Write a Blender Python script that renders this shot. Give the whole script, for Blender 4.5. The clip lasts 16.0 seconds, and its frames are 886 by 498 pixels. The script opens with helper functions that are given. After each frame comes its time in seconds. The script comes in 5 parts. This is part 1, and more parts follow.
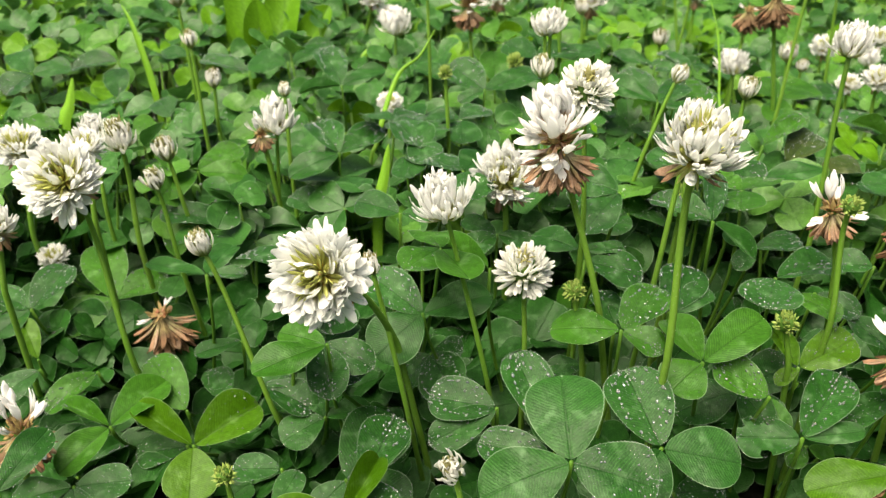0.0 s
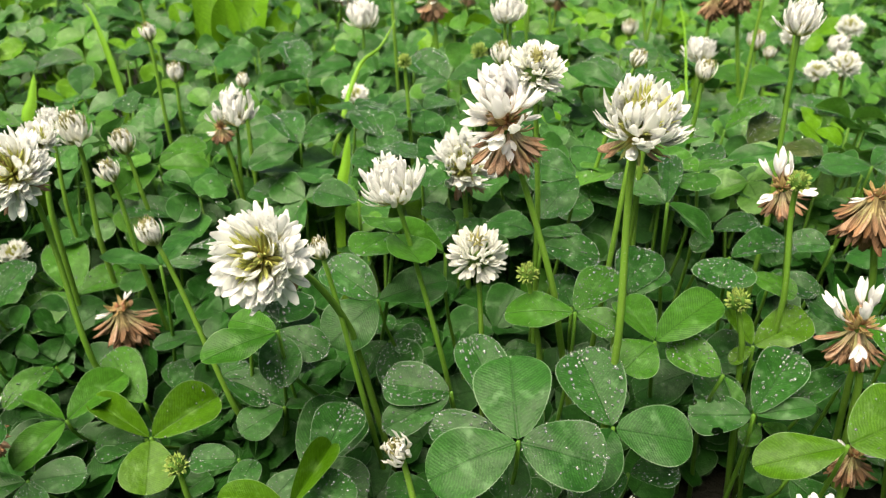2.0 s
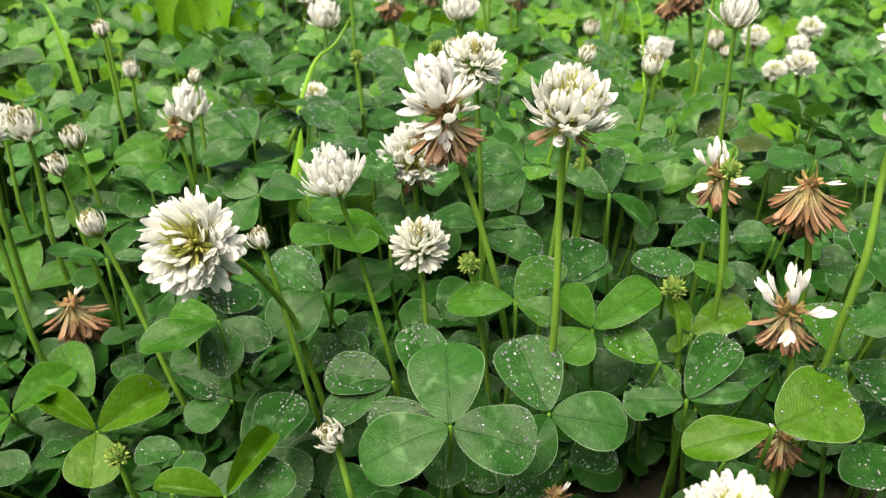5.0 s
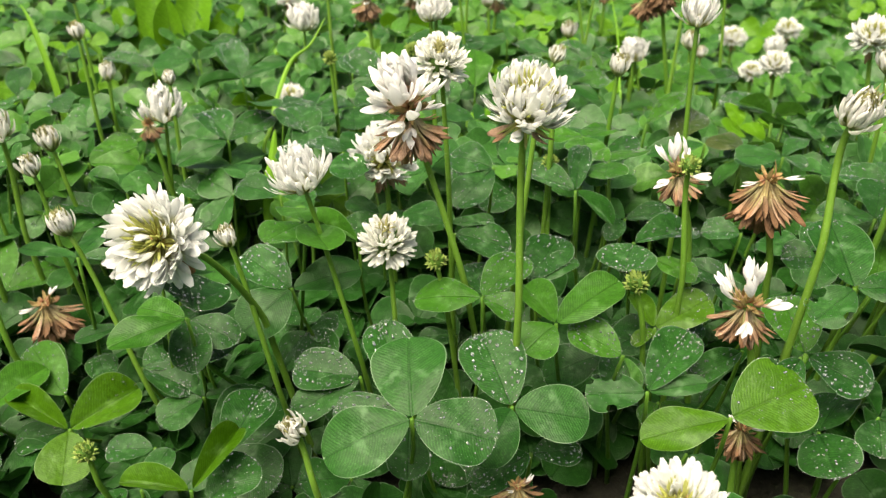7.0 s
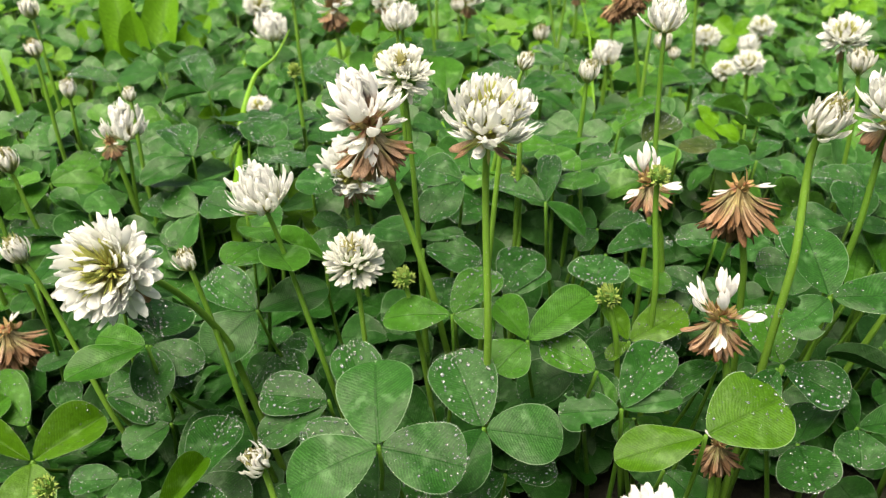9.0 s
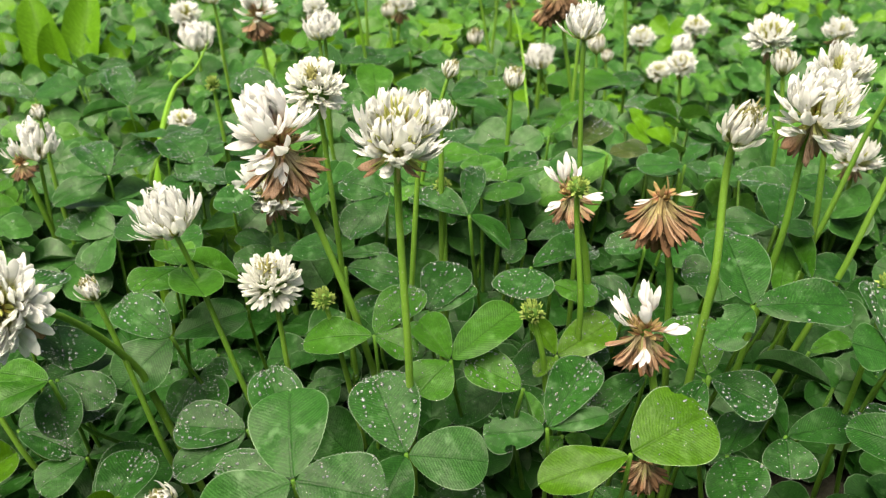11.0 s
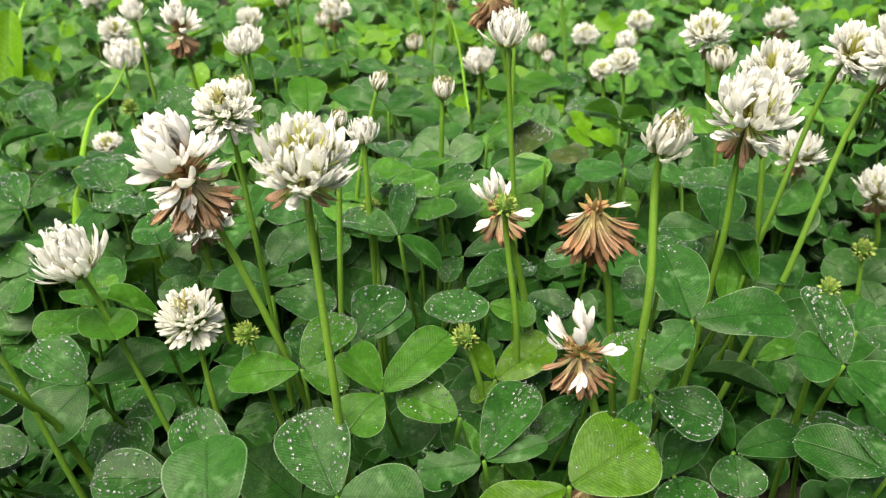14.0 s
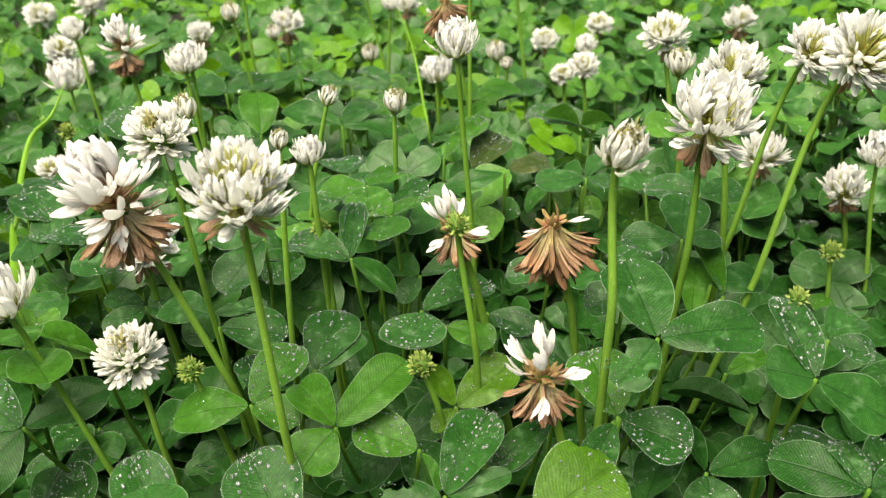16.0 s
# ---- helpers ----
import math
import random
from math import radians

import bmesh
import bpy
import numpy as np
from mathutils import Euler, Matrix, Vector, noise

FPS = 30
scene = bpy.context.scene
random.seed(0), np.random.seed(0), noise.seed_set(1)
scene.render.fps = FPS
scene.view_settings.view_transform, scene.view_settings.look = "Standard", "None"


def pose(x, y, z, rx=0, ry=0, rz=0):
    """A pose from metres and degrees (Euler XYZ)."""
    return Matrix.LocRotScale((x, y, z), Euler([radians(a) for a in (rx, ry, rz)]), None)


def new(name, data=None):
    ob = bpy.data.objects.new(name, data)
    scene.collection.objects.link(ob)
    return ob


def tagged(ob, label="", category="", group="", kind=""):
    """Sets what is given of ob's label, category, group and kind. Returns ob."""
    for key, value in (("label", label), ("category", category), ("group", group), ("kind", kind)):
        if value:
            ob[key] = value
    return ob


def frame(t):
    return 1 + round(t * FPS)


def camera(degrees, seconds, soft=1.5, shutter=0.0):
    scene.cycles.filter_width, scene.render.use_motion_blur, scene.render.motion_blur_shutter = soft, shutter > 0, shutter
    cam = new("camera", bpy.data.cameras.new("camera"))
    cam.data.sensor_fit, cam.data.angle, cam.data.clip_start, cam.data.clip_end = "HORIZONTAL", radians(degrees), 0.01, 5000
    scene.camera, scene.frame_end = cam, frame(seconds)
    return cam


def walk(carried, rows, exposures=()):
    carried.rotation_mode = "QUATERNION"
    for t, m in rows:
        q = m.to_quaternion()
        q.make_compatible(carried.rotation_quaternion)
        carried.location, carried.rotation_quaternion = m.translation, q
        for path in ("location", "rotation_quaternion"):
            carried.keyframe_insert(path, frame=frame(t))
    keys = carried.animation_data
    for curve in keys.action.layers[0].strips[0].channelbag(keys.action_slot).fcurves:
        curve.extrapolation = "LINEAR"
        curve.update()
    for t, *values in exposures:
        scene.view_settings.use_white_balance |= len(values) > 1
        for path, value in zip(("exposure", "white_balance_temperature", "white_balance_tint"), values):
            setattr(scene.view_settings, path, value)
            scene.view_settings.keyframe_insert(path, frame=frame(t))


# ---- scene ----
cam = camera(54.8, 16.0, soft=1.2)
METRES, EYE, TILT, LEAN, TURN = 0.085, 0.2, -28.0, 0.0, 0.0
EXPOSURE, KELVIN, TINT, SKY, SUN = 1.42, 7600, 12, 0.066, 2.8
ROWS = [
    (0.0, 0.0, 0.0, 0.0, 0.0, 0.0, -0.0),
    (0.5, 0.0251, -0.0039, -0.0232, 0.03, 0.05, 0.21),
    (1.0, 0.057, 0.0084, -0.0398, -0.08, 0.02, 0.49),
    (1.5, 0.0948, 0.0114, -0.0505, -0.24, 0.11, 0.87),
    (2.0, 0.1284, 0.0137, -0.0602, -0.45, 0.21, 1.0),
    (2.5, 0.1583, 0.0072, -0.0684, -0.65, 0.29, 1.12),
    (3.0, 0.183, -0.0036, -0.0738, -0.82, 0.37, 1.27),
    (3.5, 0.2051, -0.0052, -0.082, -0.96, 0.45, 1.36),
    (4.0, 0.2211, -0.0067, -0.0941, -1.15, 0.52, 1.32),
    (6.5, 0.3363, -0.0277, -0.1418, -1.69, 0.92, 1.41),
    (7.0, 0.3506, -0.0426, -0.1436, -1.82, 0.96, 1.57),
    (7.5, 0.3598, -0.05, -0.1474, -1.9, 0.97, 1.81),
    (8.0, 0.3691, -0.0393, -0.147, -2.05, 0.95, 2.02),
    (8.5, 0.3858, -0.0184, -0.127, -2.32, 0.94, 2.53),
    (9.0, 0.4128, 0.0202, -0.095, -2.73, 0.98, 3.13),
    (9.5, 0.4467, 0.0532, -0.0705, -3.83, 1.02, 3.79),
    (12.0, 0.5716, 0.1058, -0.0443, -6.07, 0.67, 5.69),
    (12.5, 0.5862, 0.1225, -0.0368, -6.39, 0.61, 6.25),
    (13.0, 0.6107, 0.1466, -0.0265, -6.74, 0.55, 6.76),
    (13.5, 0.6453, 0.1678, -0.0031, -7.13, 0.48, 7.46),
    (14.0, 0.6749, 0.1992, 0.0086, -7.61, 0.52, 7.89),
    (14.5, 0.6966, 0.2333, 0.0156, -8.11, 0.6, 8.27),
    (15.0, 0.7136, 0.2624, 0.0265, -8.58, 0.64, 8.88),
    (15.5, 0.731, 0.2856, 0.0346, -8.97, 0.65, 9.46),
    (16.0, 0.7562, 0.3058, 0.0449, -9.33, 0.62, 10.06),
]
walk(cam, [(t, pose(0, 0, EYE, TILT, LEAN, TURN) @ pose(METRES * x, METRES * y, METRES * z, 90 + pitch, roll, yaw)) for t, x, y, z, yaw, pitch, roll in ROWS],
     exposures=[(0.0, EXPOSURE, KELVIN, TINT), (16.0, EXPOSURE, KELVIN, TINT)])
cam.data.dof.use_dof, cam.data.dof.focus_distance, cam.data.dof.aperture_fstop = True, 0.20, 32.0

# ---- light: a bright overcast sky with a broad, weak sun ----
SUN_UP, SUN_ROUND = 68.0, 220.0
world = bpy.data.worlds.new("overcast_sky")
scene.world = world
world.use_nodes = True
sky = world.node_tree.nodes.new("ShaderNodeTexSky")
sky.sky_type, sky.sun_disc = "NISHITA", False
sky.sun_elevation, sky.sun_rotation = radians(SUN_UP), radians(SUN_ROUND)
sky.air_density, sky.dust_density, sky.ozone_density = 0.7, 6.0, 0.4
world.node_tree.links.new(sky.outputs[0], world.node_tree.nodes["Background"].inputs[0])
world.node_tree.nodes["Background"].inputs[1].default_value = SKY
sun_data = bpy.data.lights.new("sun", "SUN")
sun_data.energy, sun_data.angle, sun_data.color = SUN, radians(50), (1.0, 0.97, 0.92)
sun = new("sun", sun_data)
sun.matrix_world = pose(0, 0, 3, 90 - SUN_UP, 0, 180 - SUN_ROUND)


# ---- materials ----
class Nodes:
    """A node material in short form."""

    def __init__(self, name):
        self.mat = bpy.data.materials.new(name)
        self.mat.use_nodes = True
        self.tree = self.mat.node_tree
        self.bsdf = self.tree.nodes["Principled BSDF"]
        self.out = self.tree.nodes["Material Output"]

    def link(self, a, b):
        self.tree.links.new(a, b)

    def node(self, kind, **values):
        n = self.tree.nodes.new("ShaderNode" + kind)
        for key, value in values.items():
            setattr(n, key, value)
        return n

    def math(self, op, a, b=0.0, c=0.0, clamp=False):
        n = self.node("Math", operation=op, use_clamp=clamp)
        for socket, value in zip(n.inputs, (a, b, c)):
            if isinstance(value, (int, float)):
                socket.default_value = value
            else:
                self.link(value, socket)
        return n.outputs[0]

    def mix(self, fac, a, b):
        n = self.node("Mix", data_type="RGBA")
        for socket, value in ((n.inputs[0], fac), (n.inputs[6], a), (n.inputs[7], b)):
            if isinstance(value, (int, float)):
                socket.default_value = value
            elif isinstance(value, tuple):
                socket.default_value = (*value, 1.0)
            else:
                self.link(value, socket)
        return n.outputs[2]

    def noise(self, scale, detail=3.0, vector=None):
        n = self.node("TexNoise")
        n.inputs["Scale"].default_value, n.inputs["Detail"].default_value = scale, detail
        self.link(vector or self.node("NewGeometry").outputs["Position"], n.inputs["Vector"])
        return n.outputs["Fac"]

    def ramp(self, fac, *stops):
        n = self.node("ValToRGB")
        while len(n.color_ramp.elements) < len(stops):
            n.color_ramp.elements.new(0.5)
        for e, (at, colour) in zip(n.color_ramp.elements, stops):
            e.position, e.color = at, (*colour, 1.0)
        self.link(fac, n.inputs[0])
        return n.outputs[0]

    def smooth(self, x, lo, hi):
        n = self.node("MapRange", interpolation_type="SMOOTHSTEP")
        self.link(x, n.inputs[0])
        n.inputs[1].default_value, n.inputs[2].default_value = lo, hi
        return n.outputs[0]

    def bump(self, height, strength, distance):
        n = self.node("Bump")
        n.inputs["Strength"].default_value, n.inputs["Distance"].default_value = strength, distance
        self.link(height, n.inputs["Height"])
        self.link(n.outputs[0], self.bsdf.inputs["Normal"])
        return n.outputs[0]

    def translucent(self, colour, share, normal=None):
        t = self.node("BsdfTranslucent")
        self.link(colour, t.inputs[0])
        if normal:
            self.link(normal, t.inputs["Normal"])
        m = self.node("MixShader")
        m.inputs[0].default_value = share
        self.link(self.bsdf.outputs[0], m.inputs[1])
        self.link(t.outputs[0], m.inputs[2])
        self.link(m.outputs[0], self.out.inputs[0])


def leaf_material(name, deep, fresh, share, rough, joined=False, gloss=0.17):
    m = Nodes(name)
    uv = m.node("UVMap", uv_map="leaf").outputs[0]
    xyz = m.node("SeparateXYZ")
    m.link(uv, xyz.inputs[0])
    along = xyz.outputs[0]
    across = m.math("MULTIPLY", m.math("ABSOLUTE", m.math("SUBTRACT", xyz.outputs[1], 0.5)), 2.0)
    own = m.node("NewGeometry").outputs["Random Per Island"] if joined else m.node("ObjectInfo").outputs["Random"]
    patch = m.noise(110.0, 4.0)
    fine = m.noise(1700.0, 3.0)
    blend = m.math("ADD", m.math("MULTIPLY", own, 0.7), m.math("MULTIPLY", m.math("SUBTRACT", patch, 0.5), 1.1), clamp=True)
    colour = m.mix(blend, deep, fresh)
    # lateral veins that slope towards the tip, with a finer net between them
    run = m.math("ADD", m.math("SUBTRACT", along, m.math("MULTIPLY", across, 0.55)), m.math("MULTIPLY", patch, 0.16))
    wave = m.math("SINE", m.math("MULTIPLY", run, 170.0))
    vein = m.smooth(wave, 0.2, 0.95)
    rib = m.math("SUBTRACT", 1.0, m.smooth(across, 0.004, 0.026))
    pale = tuple(min(1.0, v * 1.45 + k) for v, k in zip(fresh, (0.014, 0.030, 0.011)))
    colour = m.mix(m.math("MULTIPLY", m.math("MULTIPLY", vein, m.smooth(patch, 0.3, 0.6)), 0.36), colour, pale)
    colour = m.mix(m.math("MULTIPLY", rib, 0.4), colour, tuple(v * 0.5 for v in deep))
    # the pale chevron of white clover, broken up along the veins
    off = m.math("ABSOLUTE", m.math("SUBTRACT", along, m.math("SUBTRACT", 0.58, m.math("MULTIPLY", across, 0.5))))
    band = m.math("MULTIPLY", m.math("SUBTRACT", 1.0, m.smooth(off, 0.02, 0.13)), m.smooth(m.noise(330.0, 4.0), 0.44, 0.62))
    colour = m.mix(m.math("MULTIPLY", m.math("MULTIPLY", band, m.math("ADD", m.math("MULTIPLY", own, 0.5), 0.3)), 0.75), colour, tuple(v * 0.9 + 0.06 for v in pale))
    mottle = m.smooth(m.noise(700.0, 4.0), 0.35, 0.68)
    colour = m.mix(m.math("MULTIPLY", mottle, 0.38), colour, tuple(v * 0.5 for v in deep))
    colour = m.mix(m.math("MULTIPLY", m.smooth(fine, 0.56, 0.7), 0.34), colour, pale)
    rim = m.smooth(m.node("Attribute", attribute_name="along").outputs["Fac"], 0.965, 1.0)
    colour = m.mix(m.math("MULTIPLY", rim, 0.8), colour, tuple(v * 0.9 + 0.13 for v in pale))
    m.link(colour, m.bsdf.inputs["Base Color"])
    m.bsdf.inputs["Specular IOR Level"].default_value = gloss
    m.link(m.math("ADD", m.math("MULTIPLY", patch, 0.26), rough - 0.12), m.bsdf.inputs["Roughness"])
    # blistered between the sunken veins
    height = m.math("ADD", m.math("SUBTRACT", m.math("MULTIPLY", wave, -0.1), m.math("MULTIPLY", rib, 1.2)), m.math("ADD", m.math("MULTIPLY", fine, 1.3), m.math("MULTIPLY", m.noise(420.0, 2.0), 2.6)))
    normal = m.bump(height, 0.5, 0.00016)
    m.translucent(m.mix(0.5, colour, tuple(v * 1.5 for v in fresh)), share, normal)
    return m.mat


def petal_material(name, base, middle, tip, share, rough=0.55, odd=(0.8, 0.8, 0.7, 0.0), fade=0.5, reach=1.0, streak=0.2):
    m = Nodes(name)
    along = m.node("Attribute", attribute_name="along").outputs["Fac"]
    own = m.node("NewGeometry").outputs["Random Per Island"]
    own = m.math("FRACT", m.math("ADD", own, m.node("ObjectInfo").outputs["Random"]))
    patch = m.noise(420.0, 4.0)
    at = m.math("ADD", m.math("MULTIPLY", along, reach), m.math("MULTIPLY", m.math("SUBTRACT", m.math("MULTIPLY", m.math("ADD", own, patch), 0.5), 0.5), 0.28), clamp=True)
    colour = m.ramp(at, (0.0, base), (0.3, base), (0.42, middle), (0.56, tip), (1.0, tip))
    colour = m.mix(m.math("MULTIPLY", own, odd[3]), colour, odd[:3])
    worn = tuple(a * 0.75 + b * 0.25 for a, b in zip(tip, base))
    colour = m.mix(m.math("MULTIPLY", m.smooth(m.noise(900.0, 3.0), 0.5, 0.75), fade), colour, worn)
    # fine stripes that run along each petal
    lines = m.node("Mapping")
    lines.inputs["Scale"].default_value = (55.0, 55.0, 2.5)
    m.link(m.node("TexCoord").outputs["Object"], lines.inputs["Vector"])
    stripe = m.noise(1.0, 2.0, lines.outputs[0])
    colour = m.mix(m.math("MULTIPLY", m.smooth(stripe, 0.45, 0.65), streak), colour, tuple(0.45 * a for a in worn))
    m.link(colour, m.bsdf.inputs["Base Color"])
    m.bsdf.inputs["Roughness"].default_value = rough
    m.bsdf.inputs["Specular IOR Level"].default_value = 0.3
    normal = m.bump(m.noise(2600.0, 2.0), 0.35, 0.0002)
    m.translucent(colour, share, normal)
    return m.mat


def stem_material(name, low, high):
    m = Nodes(name)
    own = m.node("ObjectInfo").outputs["Random"]
    streak = m.noise(300.0, 4.0)
    colour = m.mix(m.math("ADD", m.math("MULTIPLY", own, 0.5), m.math("MULTIPLY", streak, 0.5)), low, high)
    colour = m.mix(m.math("MULTIPLY", m.smooth(m.noise(2400.0, 2.0), 0.62, 0.75), 0.5), colour, (0.42, 0.5, 0.3))
    m.link(colour, m.bsdf.inputs["Base Color"])
    m.bsdf.inputs["Roughness"].default_value = 0.42
    m.bsdf.inputs["Specular IOR Level"].default_value = 0.25
    normal = m.bump(m.noise(1800.0, 3.0), 0.4, 0.0003)
    m.translucent(colour, 0.15, normal)
    return m.mat


def dew_material():
    m = Nodes("fine_dew")
    m.bsdf.inputs["Base Color"].default_value = (0.9, 0.94, 0.94, 1.0)
    m.bsdf.inputs["Roughness"].default_value = 0.05
    m.bsdf.inputs["IOR"].default_value = 1.33
    # not fully clear: a little diffuse white stands in for the beads' sky glint
    m.bsdf.inputs["Transmission Weight"].default_value = 0.85
    return m.mat


def soil_material():
    m = Nodes("damp_soil")
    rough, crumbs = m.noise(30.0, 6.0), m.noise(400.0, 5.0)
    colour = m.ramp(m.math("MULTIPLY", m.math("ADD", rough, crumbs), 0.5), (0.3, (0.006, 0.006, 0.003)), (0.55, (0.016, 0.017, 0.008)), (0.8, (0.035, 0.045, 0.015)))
    # open lawn away from the clover
    place = m.node("NewGeometry").outputs["Position"]
    far = m.node("VectorMath", operation="LENGTH")
    m.link(place, far.inputs[0])
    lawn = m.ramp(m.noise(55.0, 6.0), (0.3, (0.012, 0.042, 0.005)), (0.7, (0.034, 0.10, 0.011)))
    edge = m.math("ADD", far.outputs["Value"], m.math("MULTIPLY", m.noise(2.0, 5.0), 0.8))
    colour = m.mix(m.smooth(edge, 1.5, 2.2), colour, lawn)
    m.link(colour, m.bsdf.inputs["Base Color"])
    m.bsdf.inputs["Roughness"].default_value = 0.85
    m.bump(crumbs, 0.8, 0.002)
    return m.mat


def water_material():
    m = Nodes("water")
    m.bsdf.inputs["Base Color"].default_value = (0.93, 1.0, 0.95, 1.0)
    m.bsdf.inputs["Roughness"].default_value = 0.02
    m.bsdf.inputs["IOR"].default_value = 1.33
    # the opaque remainder whitens each drop in place of the glint it lacks
    m.bsdf.inputs["Transmission Weight"].default_value = 0.86
    return m.mat


LEAF = {
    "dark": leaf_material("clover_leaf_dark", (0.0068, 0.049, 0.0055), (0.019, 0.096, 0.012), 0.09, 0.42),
    "mid": leaf_material("clover_leaf_mid", (0.019, 0.094, 0.006), (0.042, 0.156, 0.011), 0.18, 0.42),
    "red": leaf_material("clover_leaf_reddened", (0.016, 0.056, 0.007), (0.052, 0.062, 0.013), 0.15, 0.45),
    "lime": leaf_material("clover_leaf_young", (0.035, 0.115, 0.003), (0.055, 0.150, 0.005), 0.22, 0.42),
}
FIELD_LEAF = {
    # the near dark green again, on every low leaf, to colour in gap shade
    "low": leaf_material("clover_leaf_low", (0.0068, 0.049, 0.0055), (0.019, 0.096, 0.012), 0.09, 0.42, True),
    # greens set lighter than on near leaves: the far sheen is in the colour
    "dark": leaf_material("field_leaf_dark", (0.016, 0.080, 0.012), (0.042, 0.156, 0.026), 0.18, 0.36, True, 0.24),
    "mid": leaf_material("field_leaf_mid", (0.038, 0.146, 0.014), (0.082, 0.236, 0.029), 0.24, 0.38, True, 0.24),
    "lime": leaf_material("field_leaf_young", (0.072, 0.212, 0.007), (0.116, 0.295, 0.014), 0.3, 0.42, True),
}
PETAL = {
    "white": petal_material("white_petal", (0.60, 0.62, 0.20), (0.87, 0.87, 0.64), (0.93, 0.945, 0.92), 0.55, odd=(0.92, 0.95, 0.88, 0.15), fade=0.06, streak=0.03),
    "pale": petal_material("pale_petal", (0.55, 0.36, 0.22), (0.86, 0.78, 0.68), (0.93, 0.94, 0.92), 0.55, odd=(0.94, 0.93, 0.90, 0.2), fade=0.06, streak=0.04),
    "bud": petal_material("closed_petal", (0.30, 0.38, 0.08), (0.76, 0.77, 0.50), (0.93, 0.94, 0.90), 0.5, odd=(0.86, 0.91, 0.76, 0.2), fade=0.06, streak=0.04),
    "brown": petal_material("wilted_petal", (0.42, 0.42, 0.17), (0.36, 0.25, 0.115), (0.40, 0.20, 0.095), 0.32, 0.65, (0.68, 0.53, 0.40, 0.6), reach=0.72, streak=0.55),
    "dark_brown": petal_material("dry_petal", (0.30, 0.25, 0.10), (0.095, 0.062, 0.028), (0.165, 0.080, 0.034), 0.15, 0.7, (0.36, 0.25, 0.15, 0.4), reach=0.8, streak=0.6),
    "rust": petal_material("rusty_calyx", (0.30, 0.12, 0.06), (0.38, 0.18, 0.085), (0.32, 0.24, 0.09), 0.2, 0.6, (0.44, 0.34, 0.14, 0.5)),
    "green": petal_material("green_calyx", (0.06, 0.17, 0.02), (0.14, 0.30, 0.04), (0.30, 0.42, 0.10), 0.2),
    "calyx": petal_material("yellow_calyx", (0.52, 0.42, 0.09), (0.58, 0.60, 0.17), (0.52, 0.56, 0.17), 0.35),
    "tan": petal_material("olive_calyx", (0.13, 0.19, 0.04), (0.22, 0.27, 0.07), (0.36, 0.36, 0.14), 0.2),
}
STEM = stem_material("flower_stem_green", (0.085, 0.23, 0.022), (0.17, 0.35, 0.045))
PETIOLE = stem_material("leaf_stalk_green", (0.045, 0.15, 0.014), (0.115, 0.26, 0.03))
GRASS = stem_material("grass_green", (0.10, 0.28, 0.015), (0.19, 0.42, 0.035))
SOIL, WATER, FINE_DEW = soil_material(), water_material(), dew_material()


# ---- mesh helpers ----
def mesh_of(name, verts, faces, material, uv=None, along=None, smooth=True):
    me = bpy.data.meshes.new(name)
    me.from_pydata([tuple(v) for v in verts], [], [tuple(f) for f in faces])
    if smooth:
        me.polygons.foreach_set("use_smooth", np.ones(len(me.polygons), dtype=bool))
    loops = np.empty(len(me.loops), dtype=np.int32)
    me.loops.foreach_get("vertex_index", loops)
    if uv is not None:
        me.uv_layers.new(name="leaf").data.foreach_set("uv", np.asarray(uv, dtype=np.float32)[loops].ravel())
    if along is not None:
        me.attributes.new("along", "FLOAT", "POINT").data.foreach_set("value", np.asarray(along, dtype=np.float32))
    me.materials.append(material)
    me.update()
    return me


def part(name, me, parent, m=None, label=""):
    """Links a mesh as one object under a thing or a part, at the pose m in the world's axes."""
    ob = new(name, me)
    ob.parent = parent
    ob.matrix_parent_inverse = Matrix.Identity(4)
    if m is not None:
        ob.matrix_basis = m
    if label:
        tagged(ob, label)
    return ob


def frame_of(origin, way, up, scale=(1.0, 1.0, 1.0)):
    """A matrix whose x axis runs along way and whose z axis lies near up."""
    x = Vector(way).normalized()
    y = Vector(up).cross(x)
    y = y.normalized() if y.length > 1e-6 else x.orthogonal().normalized()
    z = x.cross(y)
    m = Matrix((x * scale[0], y * scale[1], z * scale[2])).transposed().to_4x4()
    m.translation = origin
    return m


def tube(points, radii, sides=7):
    """Vertices and faces of a tapering tube along a smooth line of points."""
    verts, faces = [], []
    for n, p in enumerate(points):
        way = (points[min(n + 1, len(points) - 1)] - points[max(n - 1, 0)]).normalized()
        a = way.cross(Vector((0.31, 0.95, 0.05))).normalized()
        b = way.cross(a)
        for k in range(sides):
            w = 2 * math.pi * k / sides
            verts.append(p + (a * math.cos(w) + b * math.sin(w)) * radii[n])
    for n in range(len(points) - 1):
        for k in range(sides):
            j = (k + 1) % sides
            faces.append((n * sides + k, n * sides + j, (n + 1) * sides + j, (n + 1) * sides + k))
    faces.append(tuple(reversed(range(sides))))
    faces.append(tuple((len(points) - 1) * sides + k for k in range(sides)))
    return verts, faces


def bezier(a, b, c, d, count):
    pts = []
    for n in range(count):
        t = n / (count - 1)
        s = 1 - t
        pts.append(a * s**3 + b * 3 * s * s * t + c * 3 * s * t * t + d * t**3)
    return pts


